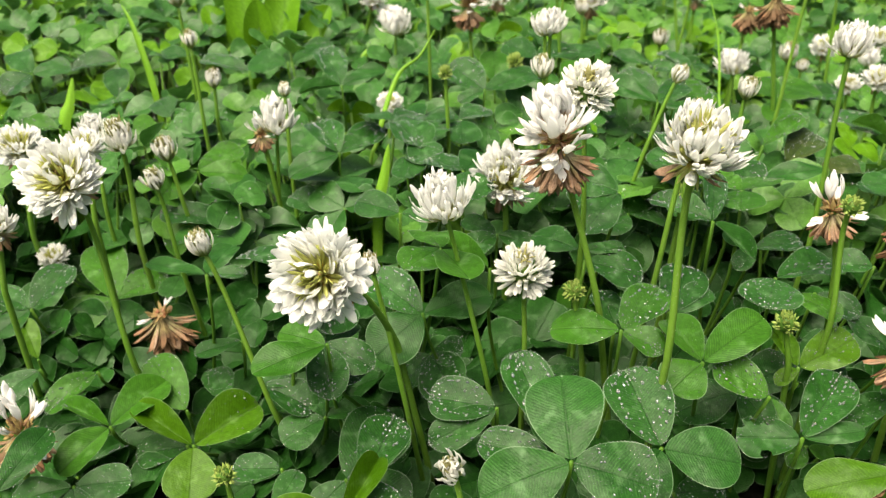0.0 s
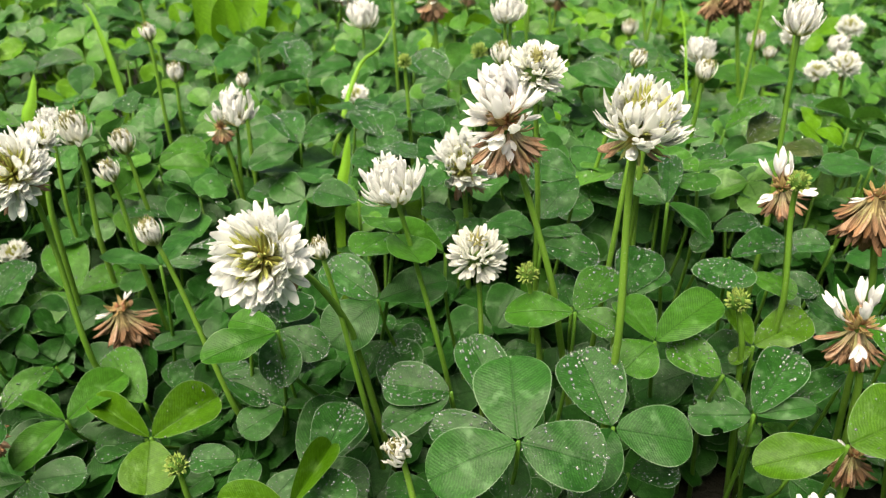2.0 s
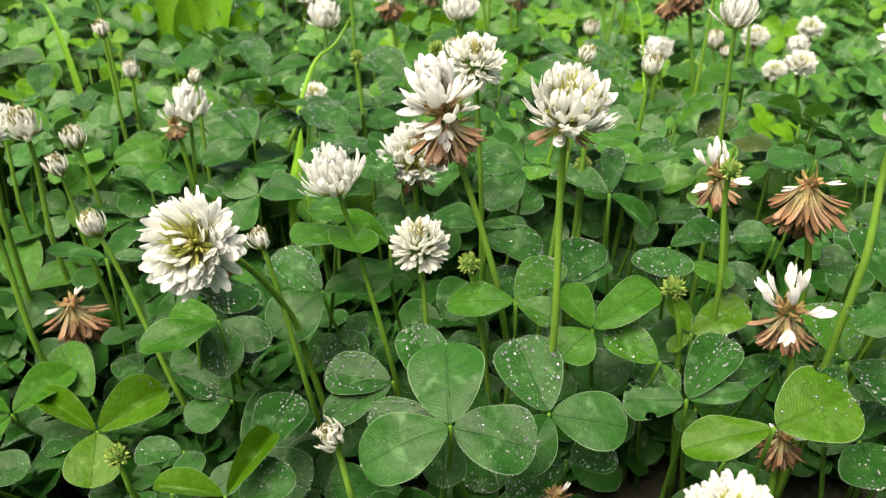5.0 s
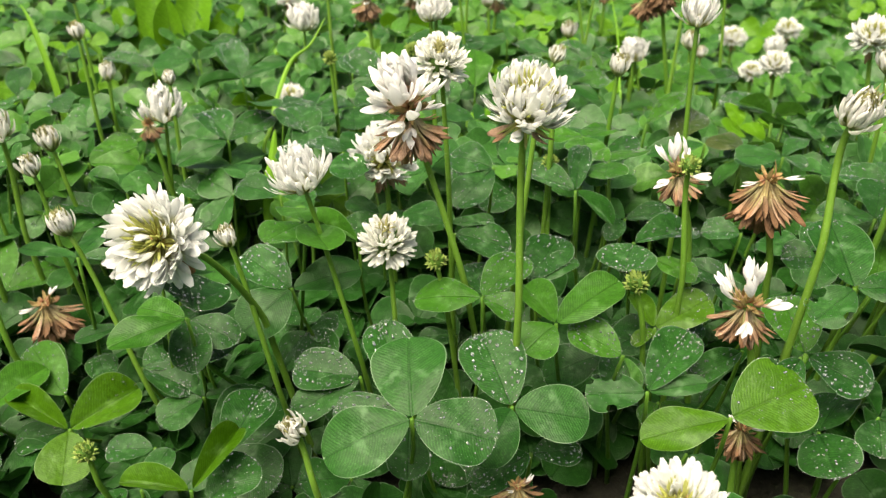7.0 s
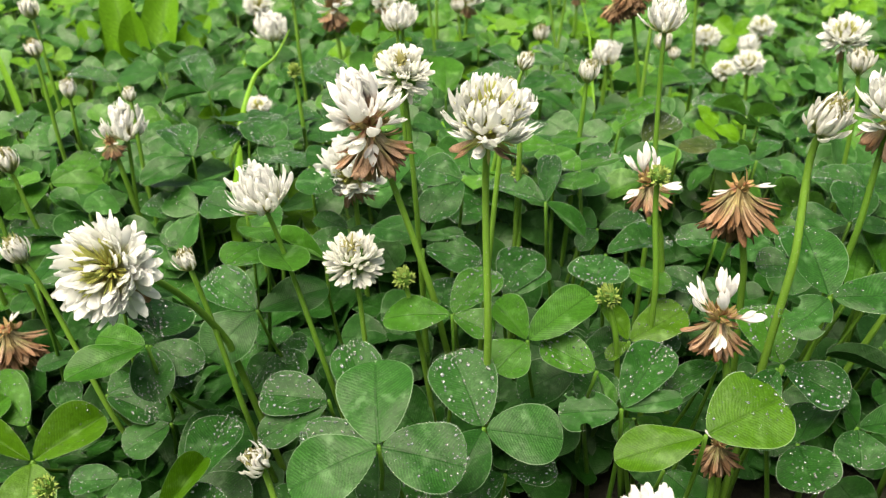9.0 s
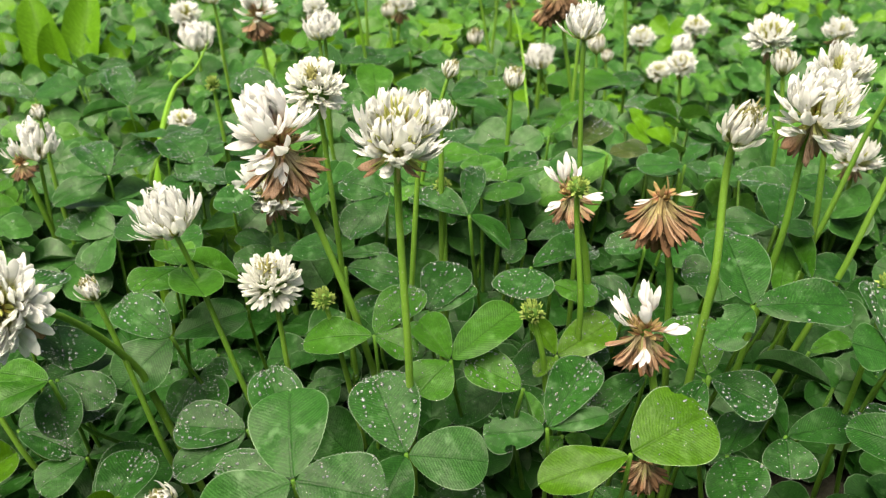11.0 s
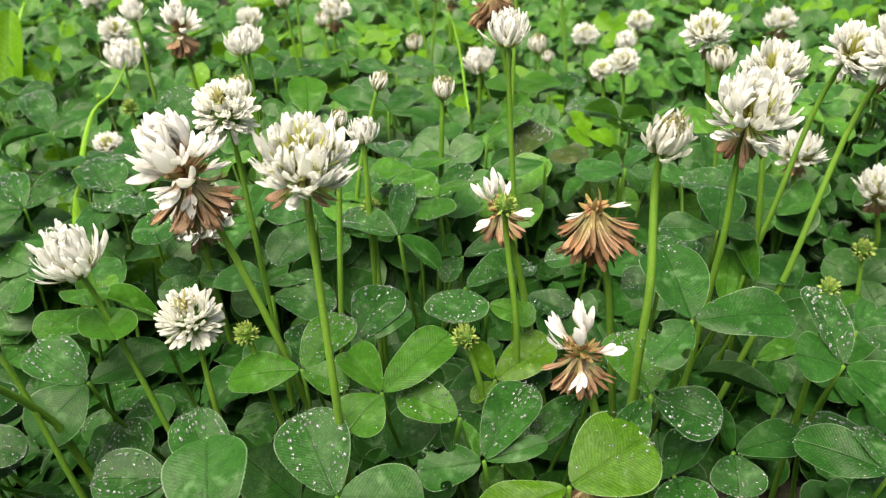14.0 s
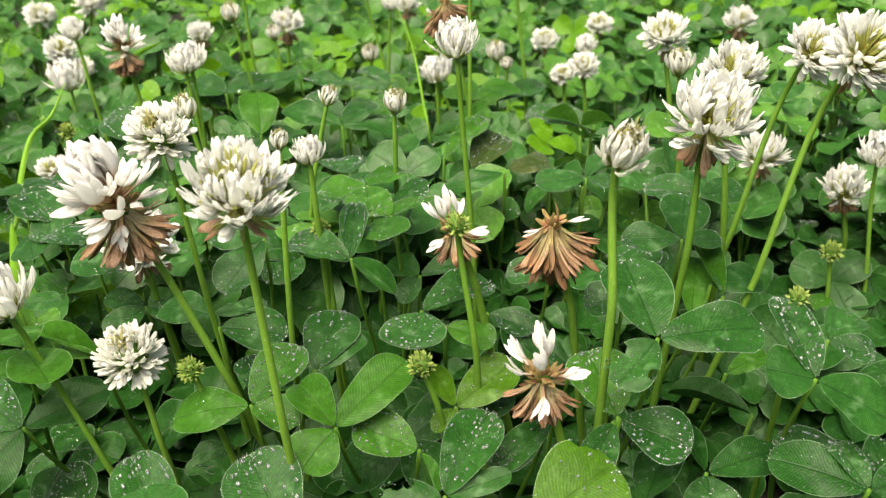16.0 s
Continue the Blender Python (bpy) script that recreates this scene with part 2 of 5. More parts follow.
# ---- clover leaves ----
def leaflet_shape(rows, cols, width, fold, curl, wave, notch, teeth, rng, bites=0):
    """An obovate leaflet, one unit long from its base at the origin to its tip along x."""
    verts, uv, faces = [], [], []
    phase = rng.uniform(0, 6.3)
    for i in range(rows + 1):
        q = i / rows
        s = 1 - (1 - q) ** 1.7
        w = width * 0.5 * 1.56 * s**0.6 * math.sqrt(max(0.0, 1 - s**2.7))
        for k in range(cols + 1):
            v = -1 + 2 * k / cols
            edge = abs(v) ** 8
            tooth = teeth * edge * (1 if i % 2 else -1) * (0 < i < rows)
            y = v * w * (1 + tooth)
            x = s - notch * math.exp(-((v / 0.3) ** 2)) * s**6 + 0.05 * (1 - v * v) * s * (1 - s)
            z = fold * abs(y) + wave * math.sin(phase + 7 * s + 2.2 * v) * abs(v) * w - curl * s * s + 0.35 * curl * s - 0.35 * fold * y * y / max(width, 0.1)
            verts.append((x, y, z))
            uv.append((s, 0.5 + 0.5 * y))
    gone = []
    for _ in range(bites):
        s = rng.uniform(0.72, 0.99) if bites < 6 else rng.uniform(0.45, 0.95)
        y = rng.choice((-1, 1)) * width * 0.78 * s**0.6 * math.sqrt(1 - s**2.7)
        gone.append((s, y * rng.uniform(0.9, 1.0), rng.uniform(0.03, 0.07)) if bites < 6 else (s, y * rng.uniform(0.8, 1.0), rng.uniform(0.05, 0.15)))
    for i in range(rows):
        for k in range(cols):
            a = i * (cols + 1) + k
            quad = (a, a + cols + 1, a + cols + 2, a + 1)
            mid = (sum(verts[n][0] for n in quad) / 4, sum(verts[n][1] for n in quad) / 4)
            if any(math.hypot(mid[0] - gx, mid[1] - gy) < r for gx, gy, r in gone):
                continue
            faces.append(quad)
    rim = [max(abs(-1 + 2 * k / cols), i / rows) for i in range(rows + 1) for k in range(cols + 1)]
    return verts, faces, uv, rim


def drop_shape(rng, spots, leaf_verts, cols, big=0.015):
    """Beads of water on a leaflet: flattened domes in the leaflet's own unit."""
    verts, faces = [], []
    for _ in range(spots):
        n = rng.randrange(cols + 1, len(leaf_verts) - cols - 1)
        x, y, z = leaf_verts[n]
        r = 0.0044 + big * rng.random() ** 7
        if rng.random() < 0.3:
            x, y, z = leaf_verts[n // (cols + 1) * (cols + 1) + rng.choice((0, cols))]
            r = rng.uniform(0.005, 0.008)
        else:
            x, y = x + rng.uniform(-0.03, 0.03), y * rng.uniform(0.8, 0.98)
        base = len(verts)
        for ring, (rr, h) in enumerate(((1.0, 0.0), (0.95, 0.45), (0.6, 0.85))):
            for k in range(6):
                w = 2 * math.pi * (k + 0.5 * ring) / 6
                verts.append((x + r * rr * math.cos(w), y + r * rr * math.sin(w), z + r * h * 0.9))
        verts.append((x, y, z + r * 0.95))
        for ring in range(2):
            for k in range(6):
                a, b = base + ring * 6 + k, base + ring * 6 + (k + 1) % 6
                faces += [(a, b, b + 6), (a, b + 6, a + 6)]
        for k in range(6):
            faces.append((base + 12 + k, base + 12 + (k + 1) % 6, base + 18))
        faces.append(tuple(base + k for k in reversed(range(6))))
    return verts, faces


rng = random.Random(7)
LEAFLETS = {colour: [] for colour in LEAF}
DROPS, WIDTHS = [], []
# fold along the midrib, droop of the tip, waviness of the rim and number of bites, shape by shape
FORMS = ((0.10, 0.08, 0.05, 0), (0.16, 0.16, 0.08, 0), (0.06, 0.22, 0.10, 0), (0.22, 0.05, 0.06, 0), (0.13, 0.12, 0.12, 0), (0.62, 0.15, 0.05, 0), (0.36, 0.20, 0.09, 0), (0.14, 0.10, 0.06, 4), (0.16, 0.06, 0.14, 6))
for n, (fold, droop, wave, bites) in enumerate(FORMS):
    rows, cols, teeth = (64, 36, 0.0) if bites else (60, 12, 0.013)
    shape = leaflet_shape(rows, cols, rng.uniform(0.86, 0.98), fold, droop, wave, rng.uniform(0.0, 0.05), teeth, rng, bites)
    WIDTHS.append(max(v[1] for v in shape[0]) - min(v[1] for v in shape[0]))
    for colour, material in LEAF.items():
        LEAFLETS[colour].append(mesh_of("leaflet", shape[0], shape[1], material, uv=shape[2], along=shape[3]))
    wet = drop_shape(rng, (220, 420, 130, 520, 300, 110, 360, 160, 170)[n], shape[0], cols, 0.024 if n in (1, 3, 6) else 0.014)
    DROPS.append(mesh_of("dew", wet[0], wet[1], WATER))

LEAF_LABEL = {
    "dark": "dark green three-part clover leaf with a pale chevron",
    "mid": "fresh green three-part clover leaf on a thin stalk",
    "red": "clover leaf turning reddish brown among green ones",
    "lime": "bright yellow-green young clover leaf among darker ones",
}


def leaf(colour, joint, normal, *tips, pick=None, wet=0.85, spot=None):
    """One clover leaf: a stalk and up to three leaflets from the joint to their tips; a tip may also give the leaflet's width and shape."""
    joint, normal = Vector(joint), Vector(normal)
    thing = new("clover_leaf")
    thing.matrix_basis = Matrix.Translation((joint.x, joint.y, 0))
    base = Vector((joint.x, joint.y, 0))
    tagged(thing, LEAF_LABEL[colour], "clover leaf", "clover leaves in the patch")
    top = joint - base
    foot = Vector((rng.uniform(-0.012, 0.012), rng.uniform(0.008, 0.028), -0.003))
    foot = foot if spot is None else Vector((spot[0] - joint.x, spot[1] - joint.y, -0.003))
    line = bezier(foot, foot + Vector((0, 0, 0.4 * joint.z)), top - normal * 0.3 * joint.z - Vector((0, 0, 0.12 * joint.z)), top, 8)
    verts, faces = tube(line, [0.00078 - 0.00004 * k for k in range(8)], 6)
    part("petiole", mesh_of("petiole", verts, faces, PETIOLE), thing)
    for k, tip in enumerate(tips):
        way = Vector(tip[:3]) - joint
        size = max(0.007, min(0.0275, way.length))
        n = int(tip[4]) if len(tip) > 4 else (rng.choice((0, 1, 2, 3, 4, 6)) if pick is None or k else pick)
        wide = tip[3] / WIDTHS[n] if len(tip) > 3 else size * rng.uniform(0.9, 1.04)
        tilt = normal + way.normalized().cross(normal) * rng.uniform(-0.1, 0.1)
        m = frame_of(top + way.normalized() * 0.0006, way, tilt, (size, wide, size))
        blade = part("leaflet", LEAFLETS[colour][n], thing, m)
        if rng.random() < wet:
            part("dew", DROPS[n], blade, None, "beads of clear dew with whitened glint")
    return thing


# ---- clover flowers ----
def floret_shape(bend, width, flare, rng, sides=7, rings=8, pointed=0.3, neck=0.42, flat=0.42, wings=0):
    """A floret, one unit long up z: a narrow tube that opens into a folded banner petal bending towards +x, with narrow wings in front."""
    verts, along, faces = [], [], []

    def blade(start, end, half, side, lift, count, slim, ribs):
        base, twist, lop = len(verts), rng.uniform(-0.7, 0.7), rng.uniform(-0.4, 0.4)
        for i in range(ribs + 1):
            q = i / ribs
            s = start + (end - start) * q
            if slim:
                r = 0.35 + 0.65 * math.sin(min(1.0, q / 0.6) * math.pi / 2) if q < 0.6 else 1 - 0.75 * ((q - 0.6) / 0.4) ** 1.4
            elif s < 0.36:
                r = neck * (0.8 + 0.5 * s)
            elif s < 0.62:
                r = neck + (1 - neck) * math.sin((s - 0.36) / 0.26 * math.pi / 2)
            else:
                r = 1 - (1 - pointed) * ((s - 0.62) / 0.38) ** 2.2
            r *= half * (0.55 if i == ribs else 1.0)
            thin = flat if slim or s > 0.36 else 0.85
            cx, cy, cz = bend * s * s + lift * q, side * q**0.8 + lop * q * q * half, s - 0.3 * abs(bend) * s**3
            for k in range(count):
                w = 2 * math.pi * k / count
                hollow = max(0.0, math.cos(w)) * min(1, s * 2.0)
                x = math.cos(w) * r * thin * (1 - 1.3 * hollow)
                y = math.sin(w) * r * (1 + flare * s * s)
                c, d = math.cos(twist * q), math.sin(twist * q)
                x, y = x * c - y * d, x * d + y * c
                verts.append((cx + x + rng.uniform(-1, 1) * 0.05 * r, cy + y + rng.uniform(-1, 1) * 0.05 * r, cz + rng.uniform(-0.012, 0.012)))
                along.append(s if not slim else min(1.0, s + 0.05))
        for i in range(ribs):
            for k in range(count):
                j = (k + 1) % count
                faces.append((base + i * count + k, base + i * count + j, base + (i + 1) * count + j, base + (i + 1) * count + k))
        faces.append(tuple(base + k for k in reversed(range(count))))
        faces.append(tuple(base + ribs * count + k for k in range(count)))

    blade(0.0, 1.0, width, 0.0, 0.0, sides, False, rings)
    for n in range(wings):
        side = (1 if n % 2 else -1) * rng.uniform(0.05, 0.2)
        blade(0.36, rng.uniform(0.7, 0.97), width * rng.uniform(0.55, 0.8), side, rng.uniform(0.04, 0.16), 5, True, 5)
    return verts, faces, along


def floret_set(count, bend, width, flare, **more):
    return [floret_shape(rng.uniform(*bend), rng.uniform(*width), rng.uniform(*flare), rng, **more) for _ in range(count)]


# petal: material and shapes
FLORET_KINDS = {
    "white": ("white", floret_set(12, (0.05, 0.7), (0.095, 0.135), (0.0, 0.25), pointed=0.55, flat=0.28, wings=1)),
    "banner": ("white", floret_set(12, (0.25, 0.8), (0.12, 0.165), (0.0, 0.2), pointed=0.4, neck=0.3, flat=0.2, wings=2)),
    "ray": ("pale", floret_set(9, (-0.1, 0.55), (0.10, 0.14), (0.0, 0.15), pointed=0.42, neck=0.3, flat=0.55, wings=2)),
    "upright": ("white", floret_set(9, (0.45, 0.95), (0.09, 0.13), (0.0, 0.3), pointed=0.78, flat=0.34, wings=1)),
    "lobe": ("bud", floret_set(6, (0.7, 1.15), (0.10, 0.14), (0.0, 0.1), pointed=0.72, neck=0.75, flat=0.7)),
    "knob": ("bud", floret_set(8, (0.15, 0.5), (0.10, 0.14), (0.0, 0.1), pointed=0.85, neck=0.7, flat=0.75, wings=1)),
    "brown": ("brown", floret_set(9, (-0.4, 0.35), (0.055, 0.09), (0.0, 0.3), pointed=0.6, neck=0.7, flat=0.6, wings=1)),
    "dark_brown": ("dark_brown", floret_set(9, (-0.4, 0.35), (0.05, 0.085), (0.0, 0.35), pointed=0.55, neck=0.7, flat=0.6, wings=1)),
    "green": ("green", floret_set(4, (0.0, 0.3), (0.06, 0.085), (0.0, 0.0), sides=6, rings=5, pointed=0.1, neck=0.9, flat=0.8)),
    "calyx": ("calyx", floret_set(5, (0.0, 0.4), (0.05, 0.075), (0.0, 0.0), sides=6, rings=5, pointed=0.15, neck=0.9, flat=0.8)),
    "rust": ("rust", floret_set(5, (-0.2, 0.4), (0.05, 0.08), (0.0, 0.3), sides=6, rings=5, pointed=0.3, neck=0.9, flat=0.8)),
    "tan": ("tan", floret_set(5, (0.3, 0.7), (0.055, 0.08), (0.0, 0.0), sides=6, rings=6, pointed=0.15, neck=0.9, flat=0.8)),
}
FLORETS = {kind: [mesh_of("floret", v, f, PETAL[petal], along=a) for v, f, a in shapes] for kind, (petal, shapes) in FLORET_KINDS.items()}


def core_mesh(radius):
    verts, faces = [], []
    for i in range(7):
        th = math.pi * i / 6
        for k in range(10):
            w = 2 * math.pi * k / 10
            bump = 1 + 0.1 * math.sin(5 * w + i)
            verts.append((radius * bump * math.sin(th) * math.cos(w), radius * bump * math.sin(th) * math.sin(w), 1.15 * radius * math.cos(th)))
    for i in range(6):
        for k in range(10):
            j = (k + 1) % 10
            faces.append((i * 10 + k, (i + 1) * 10 + k, (i + 1) * 10 + j, i * 10 + j))
    return mesh_of("head", verts, faces, PETAL["green"], along=[0.3] * len(verts))


# bands of florets: petal, count, steepest and flattest angle from the head's axis (degrees), length, place of the root along the axis, width
BANDS = {
    "full": [("rust", 8, 2, 18, 0.18, 0.03, 0.8), ("calyx", 56, 6, 68, 0.32, 0.0, 0.7), ("white", 6, 20, 52, 0.42, -0.01, 0.75), ("white", 32, 54, 74, 0.49, -0.03, 0.85), ("white", 42, 66, 92, 0.50, -0.04, 0.9), ("white", 32, 86, 118, 0.44, -0.04, 0.85), ("brown", 3, 120, 140, 0.44, -0.02, 1.2)],
    "open": [("rust", 8, 2, 20, 0.24, 0.0, 0.8), ("calyx", 60, 4, 60, 0.40, -0.03, 0.7), ("banner", 3, 14, 34, 0.44, -0.04, 0.7), ("banner", 18, 46, 62, 0.52, -0.08, 0.9), ("banner", 24, 58, 82, 0.54, -0.09, 0.95), ("banner", 16, 78, 102, 0.48, -0.09, 0.9), ("calyx", 16, 96, 140, 0.30, -0.10, 0.7), ("brown", 2, 84, 100, 0.36, -0.10, 1.3)],
    "ball": [("tan", 30, 3, 32, 0.45, 0.0, 0.9), ("knob", 24, 28, 52, 0.47, 0.0, 0.8), ("knob", 40, 48, 86, 0.49, 0.0, 0.8), ("knob", 40, 84, 136, 0.48, 0.0, 0.8)],
    "faded": [("calyx", 44, 4, 60, 0.34, -0.02, 0.7), ("banner", 6, 12, 38, 0.48, -0.04, 0.75), ("banner", 20, 42, 66, 0.56, -0.06, 0.9), ("banner", 24, 60, 94, 0.56, -0.06, 0.92), ("banner", 8, 90, 112, 0.46, -0.05, 0.85), ("brown", 20, 106, 136, 0.44, -0.04, 1.05)],
    "dome": [("upright", 20, 4, 30, 0.96, -0.42, 1.0), ("upright", 28, 28, 52, 0.92, -0.42, 1.05), ("upright", 28, 48, 74, 0.80, -0.42, 1.05), ("lobe", 18, 72, 92, 0.50, -0.38, 0.8)],
    "cup": [("tan", 80, 2, 30, 0.90, -0.42, 0.9), ("lobe", 24, 29, 40, 0.86, -0.42, 0.95), ("lobe", 28, 38, 58, 0.78, -0.42, 1.05), ("lobe", 20, 56, 86, 0.58, -0.40, 1.0)],
    "bud": [("tan", 46, 2, 28, 0.86, -0.42, 0.85), ("lobe", 18, 26, 40, 0.84, -0.42, 0.9), ("lobe", 22, 38, 58, 0.76, -0.42, 0.95)],
    "green": [("green", 34, 4, 60, 0.44, 0.0, 1.5), ("green", 42, 60, 135, 0.42, 0.0, 1.5)],
    "half": [("ray", 12, 6, 34, 0.50, 0.12, 1.2), ("ray", 10, 32, 60, 0.47, 0.10, 1.15), ("ray", 6, 70, 94, 0.46, 0.05, 1.05), ("rust", 46, 24, 112, 0.17, 0.05, 0.8), ("brown", 28, 102, 126, 0.47, 0.02, 1.15), ("dark_brown", 6, 110, 136, 0.45, 0.02, 1.2), ("brown", 28, 122, 158, 0.48, 0.0, 1.2), ("ray", 3, 100, 116, 0.38, 0.0, 0.75)],
    "brown": [("rust", 16, 60, 110, 0.14, 0.26, 1.0), ("brown", 10, 108, 124, 0.56, 0.30, 1.4), ("dark_brown", 24, 110, 132, 0.60, 0.30, 1.45), ("brown", 12, 122, 146, 0.66, 0.30, 1.4), ("dark_brown", 26, 122, 154, 0.68, 0.30, 1.5), ("dark_brown", 26, 138, 174, 0.70, 0.30, 1.8), ("ray", 2, 84, 96, 0.36, 0.28, 0.6)],
    "spider": [("ray", 5, 12, 56, 0.60, 0.02, 0.95), ("ray", 3, 84, 112, 0.56, 0.0, 0.95), ("rust", 34, 12, 105, 0.18, 0.0, 0.9), ("brown", 26, 102, 136, 0.50, 0.0, 1.2), ("dark_brown", 14, 114, 154, 0.52, 0.0, 1.25), ("brown", 10, 128, 160, 0.52, 0.0, 1.4)],
}
FLOWER_LABEL = {
    "full": "open white clover head with a yellow-green heart",
    "open": "open white clover head, petals upright round a yellow-green heart",
    "faded": "white clover head browning round its lower edge",
    "dome": "half-opened white clover head with upright petals",
    "bud": "small closed clover bud, white petals under green tips",
    "ball": "round white clover head, short petals under an olive crown",
    "cup": "clover head with white outer petals round an olive crown",
    "green": "spiky green clover bud that has not opened",
    "half": "white clover head over a skirt of wilted brown petals",
    "brown": "wilted brown clover head with all petals hanging",
    "spider": "nearly spent clover head, few white petals over brown",
}


def florets_of(kind, dia, axis):
    """Poses of a head's florets about the head's centre: petal, shape number and matrix."""
    made = []
    axis = Vector(axis).normalized()
    side = axis.orthogonal().normalized()
    other = axis.cross(side)
    turn = rng.uniform(0, 6.3)
    for petal, count, lo, hi, length, root, wide in BANDS[kind]:
        for n in range(count):
            turn += 2.39996 + rng.uniform(-0.22, 0.22)
            th = radians(lo + (hi - lo) * ((n + 0.5) / count) ** 0.8 + rng.uniform(-7, 7))
            out = side * math.cos(turn) + other * math.sin(turn)
            way = axis * math.cos(th) + out * math.sin(th)
            if petal in ("brown", "dark_brown"):
                way = (way + Vector((0, 0, -0.85)) + Vector((rng.gauss(0, 0.12), rng.gauss(0, 0.12), rng.gauss(0, 0.1)))).normalized()
            up = axis * math.sin(th) - out * math.cos(th)
            size = dia * length * rng.uniform(0.88, 1.08)
            z = way
            x = (up + z.cross(up) * rng.uniform(-0.5, 0.5)).normalized()
            x = (x - z * x.dot(z)).normalized()
            y = z.cross(x)
            w = dia * 0.47 * wide * rng.uniform(0.85, 1.15)
            m = Matrix((x * w, y * w, z * size)).transposed().to_4x4()
            m.translation = axis * (root * dia) + way * 0.035 * dia
            made.append((petal, rng.randrange(len(FLORETS[petal])), m))
    return made


HEADS = []


def flower(kind, centre, low, dia, axis, fine=True, spot=None):
    """One clover flower: a bent stem out of the ground and a head of florets."""
    centre, low, axis = Vector(centre), Vector(low), Vector(axis).normalized()
    HEADS.append(centre)
    dia *= {"dome": 0.86, "cup": 0.9, "bud": 1.12}.get(kind, 1.0)
    run = low - centre
    slope = Vector((run.x, run.y, 0)) / max(0.01, -run.z)
    bent = slope.length > 0.4
    if bent:
        slope *= 0.0
    foot = Vector((low.x, low.y + (0.05 if bent else 0.012), 0)) + slope * low.z * 0.6
    if spot:
        foot = Vector((*spot, 0))
    thing = new("clover_flower")
    thing.matrix_basis = Matrix.Translation(foot)
    tagged(thing, FLOWER_LABEL[kind], "clover flower", "white clover flowers")
    top = centre - axis * dia * (0.36 if kind in ("dome", "bud", "cup") else 0.05) - foot
    knee = low - foot
    reach = (top - knee).length
    upper = bezier(knee, knee + ((knee / max(knee.length, 1e-6)) * 0.5 + (top - knee) / reach * 0.5) * reach * 0.33, top - axis * reach * 0.3, top, 9)
    lower = [knee * (n / 5) for n in range(5)]
    line = [Vector((0, 0, -0.004))] + lower[1:] + upper
    thick = 0.00095 if kind in ("full", "open", "half", "faded", "brown", "spider", "cup") else 0.00078
    verts, faces = tube(line, [thick * (1.12 - 0.3 * n / len(line)) for n in range(len(line))], 8)
    part("stem", mesh_of("stem", verts, faces, STEM), thing)
    at = centre - foot
    set_of = florets_of(kind, dia, axis)
    if fine:
        head = part("head", core_mesh(dia * {"green": 0.3, "ball": 0.24}.get(kind, 0.085)), thing, Matrix.Translation(at))
        for petal, n, m in set_of:
            part("floret", FLORETS[petal][n], head, m)
        return thing
    for petal in dict.fromkeys(p for p, _, _ in set_of):
        verts, faces, along = [], [], []
        for p, n, m in set_of:
            if p == petal:
                v, f, a = FLORET_KINDS[p][1][n]
                base = len(verts)
                verts += [m @ Vector(q) for q in v]
                faces += [tuple(base + i for i in q) for q in f]
                along += a
        part("calyx" if petal in ("green", "calyx", "tan", "rust") else "petals", mesh_of("petals", verts, faces, PETAL[FLORET_KINDS[petal][0]], along=along), thing, Matrix.Translation(at))
    return thing


# ---- ground: one uneven sheet of damp soil to the horizon ----
def ground_sheet():
    lines = sorted({s * v for s in (-1, 1) for v in [0.02 * n for n in range(60)] + [1.3, 1.6, 2.2, 3.5, 6, 12, 30, 80, 200, 600, 1500]})
    verts = [(x, y, 0.004 * noise.noise((x * 9, y * 9, 0)) + 0.002 * noise.noise((x * 40, y * 40, 3))) for y in lines for x in lines]
    n = len(lines)
    faces = [(j * n + i, j * n + i + 1, (j + 1) * n + i + 1, (j + 1) * n + i) for j in range(n - 1) for i in range(n - 1)]
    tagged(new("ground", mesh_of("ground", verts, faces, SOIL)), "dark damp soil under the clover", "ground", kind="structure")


ground_sheet()

# ---- the flowers ----
flower("full", (-0.1061, 0.2196, 0.1045), (-0.0966, 0.2196, 0.0412), 0.0265, (-0.11, -0.67, 0.74))
flower("full", (-0.0265, 0.1607, 0.1081), (-0.0125, 0.1950, 0.0665), 0.0245, (-0.26, -0.86, 0.44), spot=(-0.0020, 0.2050))
flower("bud", (-0.0185, 0.1899, 0.0949), (-0.0094, 0.1899, 0.0442), 0.0075, (-0.17, -0.20, 0.97))
flower("dome", (-0.0003, 0.1998, 0.1084), (0.0133, 0.1998, 0.0475), 0.0177, (-0.21, -0.20, 0.96))
flower("ball", (0.0222, 0.2035, 0.0850), (0.0234, 0.2035, 0.0588), 0.0173, (-0.04, -0.41, 0.91))
flower("faded", (0.0202, 0.2580, 0.0886), (0.0211, 0.2580, 0.0717), 0.0237, (-0.04, -0.67, 0.74))
flower("half", (0.0291, 0.2009, 0.1228), (0.0432, 0.2009, 0.0738), 0.0263, (-0.26, -0.29, 0.92))
flower("ball", (0.0381, 0.2187, 0.1314), (0.0400, 0.2187, 0.0912), 0.0167, (-0.04, -0.62, 0.78))
flower("open", (0.0552, 0.1722, 0.1325), (0.0549, 0.1722, 0.0772), 0.0225, (0.04, -0.42, 0.91))
flower("dome", (-0.0605, 0.2956, 0.0974), (-0.0624, 0.2956, 0.0554), 0.0192, (0.05, -0.10, 0.99), fine=False)
flower("spider", (-0.0660, 0.2932, 0.0912), (-0.0636, 0.2932, 0.0775), 0.0123, (-0.17, -0.15, 0.97), fine=False)
flower("bud", (-0.0559, 0.2920, 0.1087), (-0.0559, 0.2920, 0.0787), 0.0064, (0.00, -0.10, 1.00), fine=False)
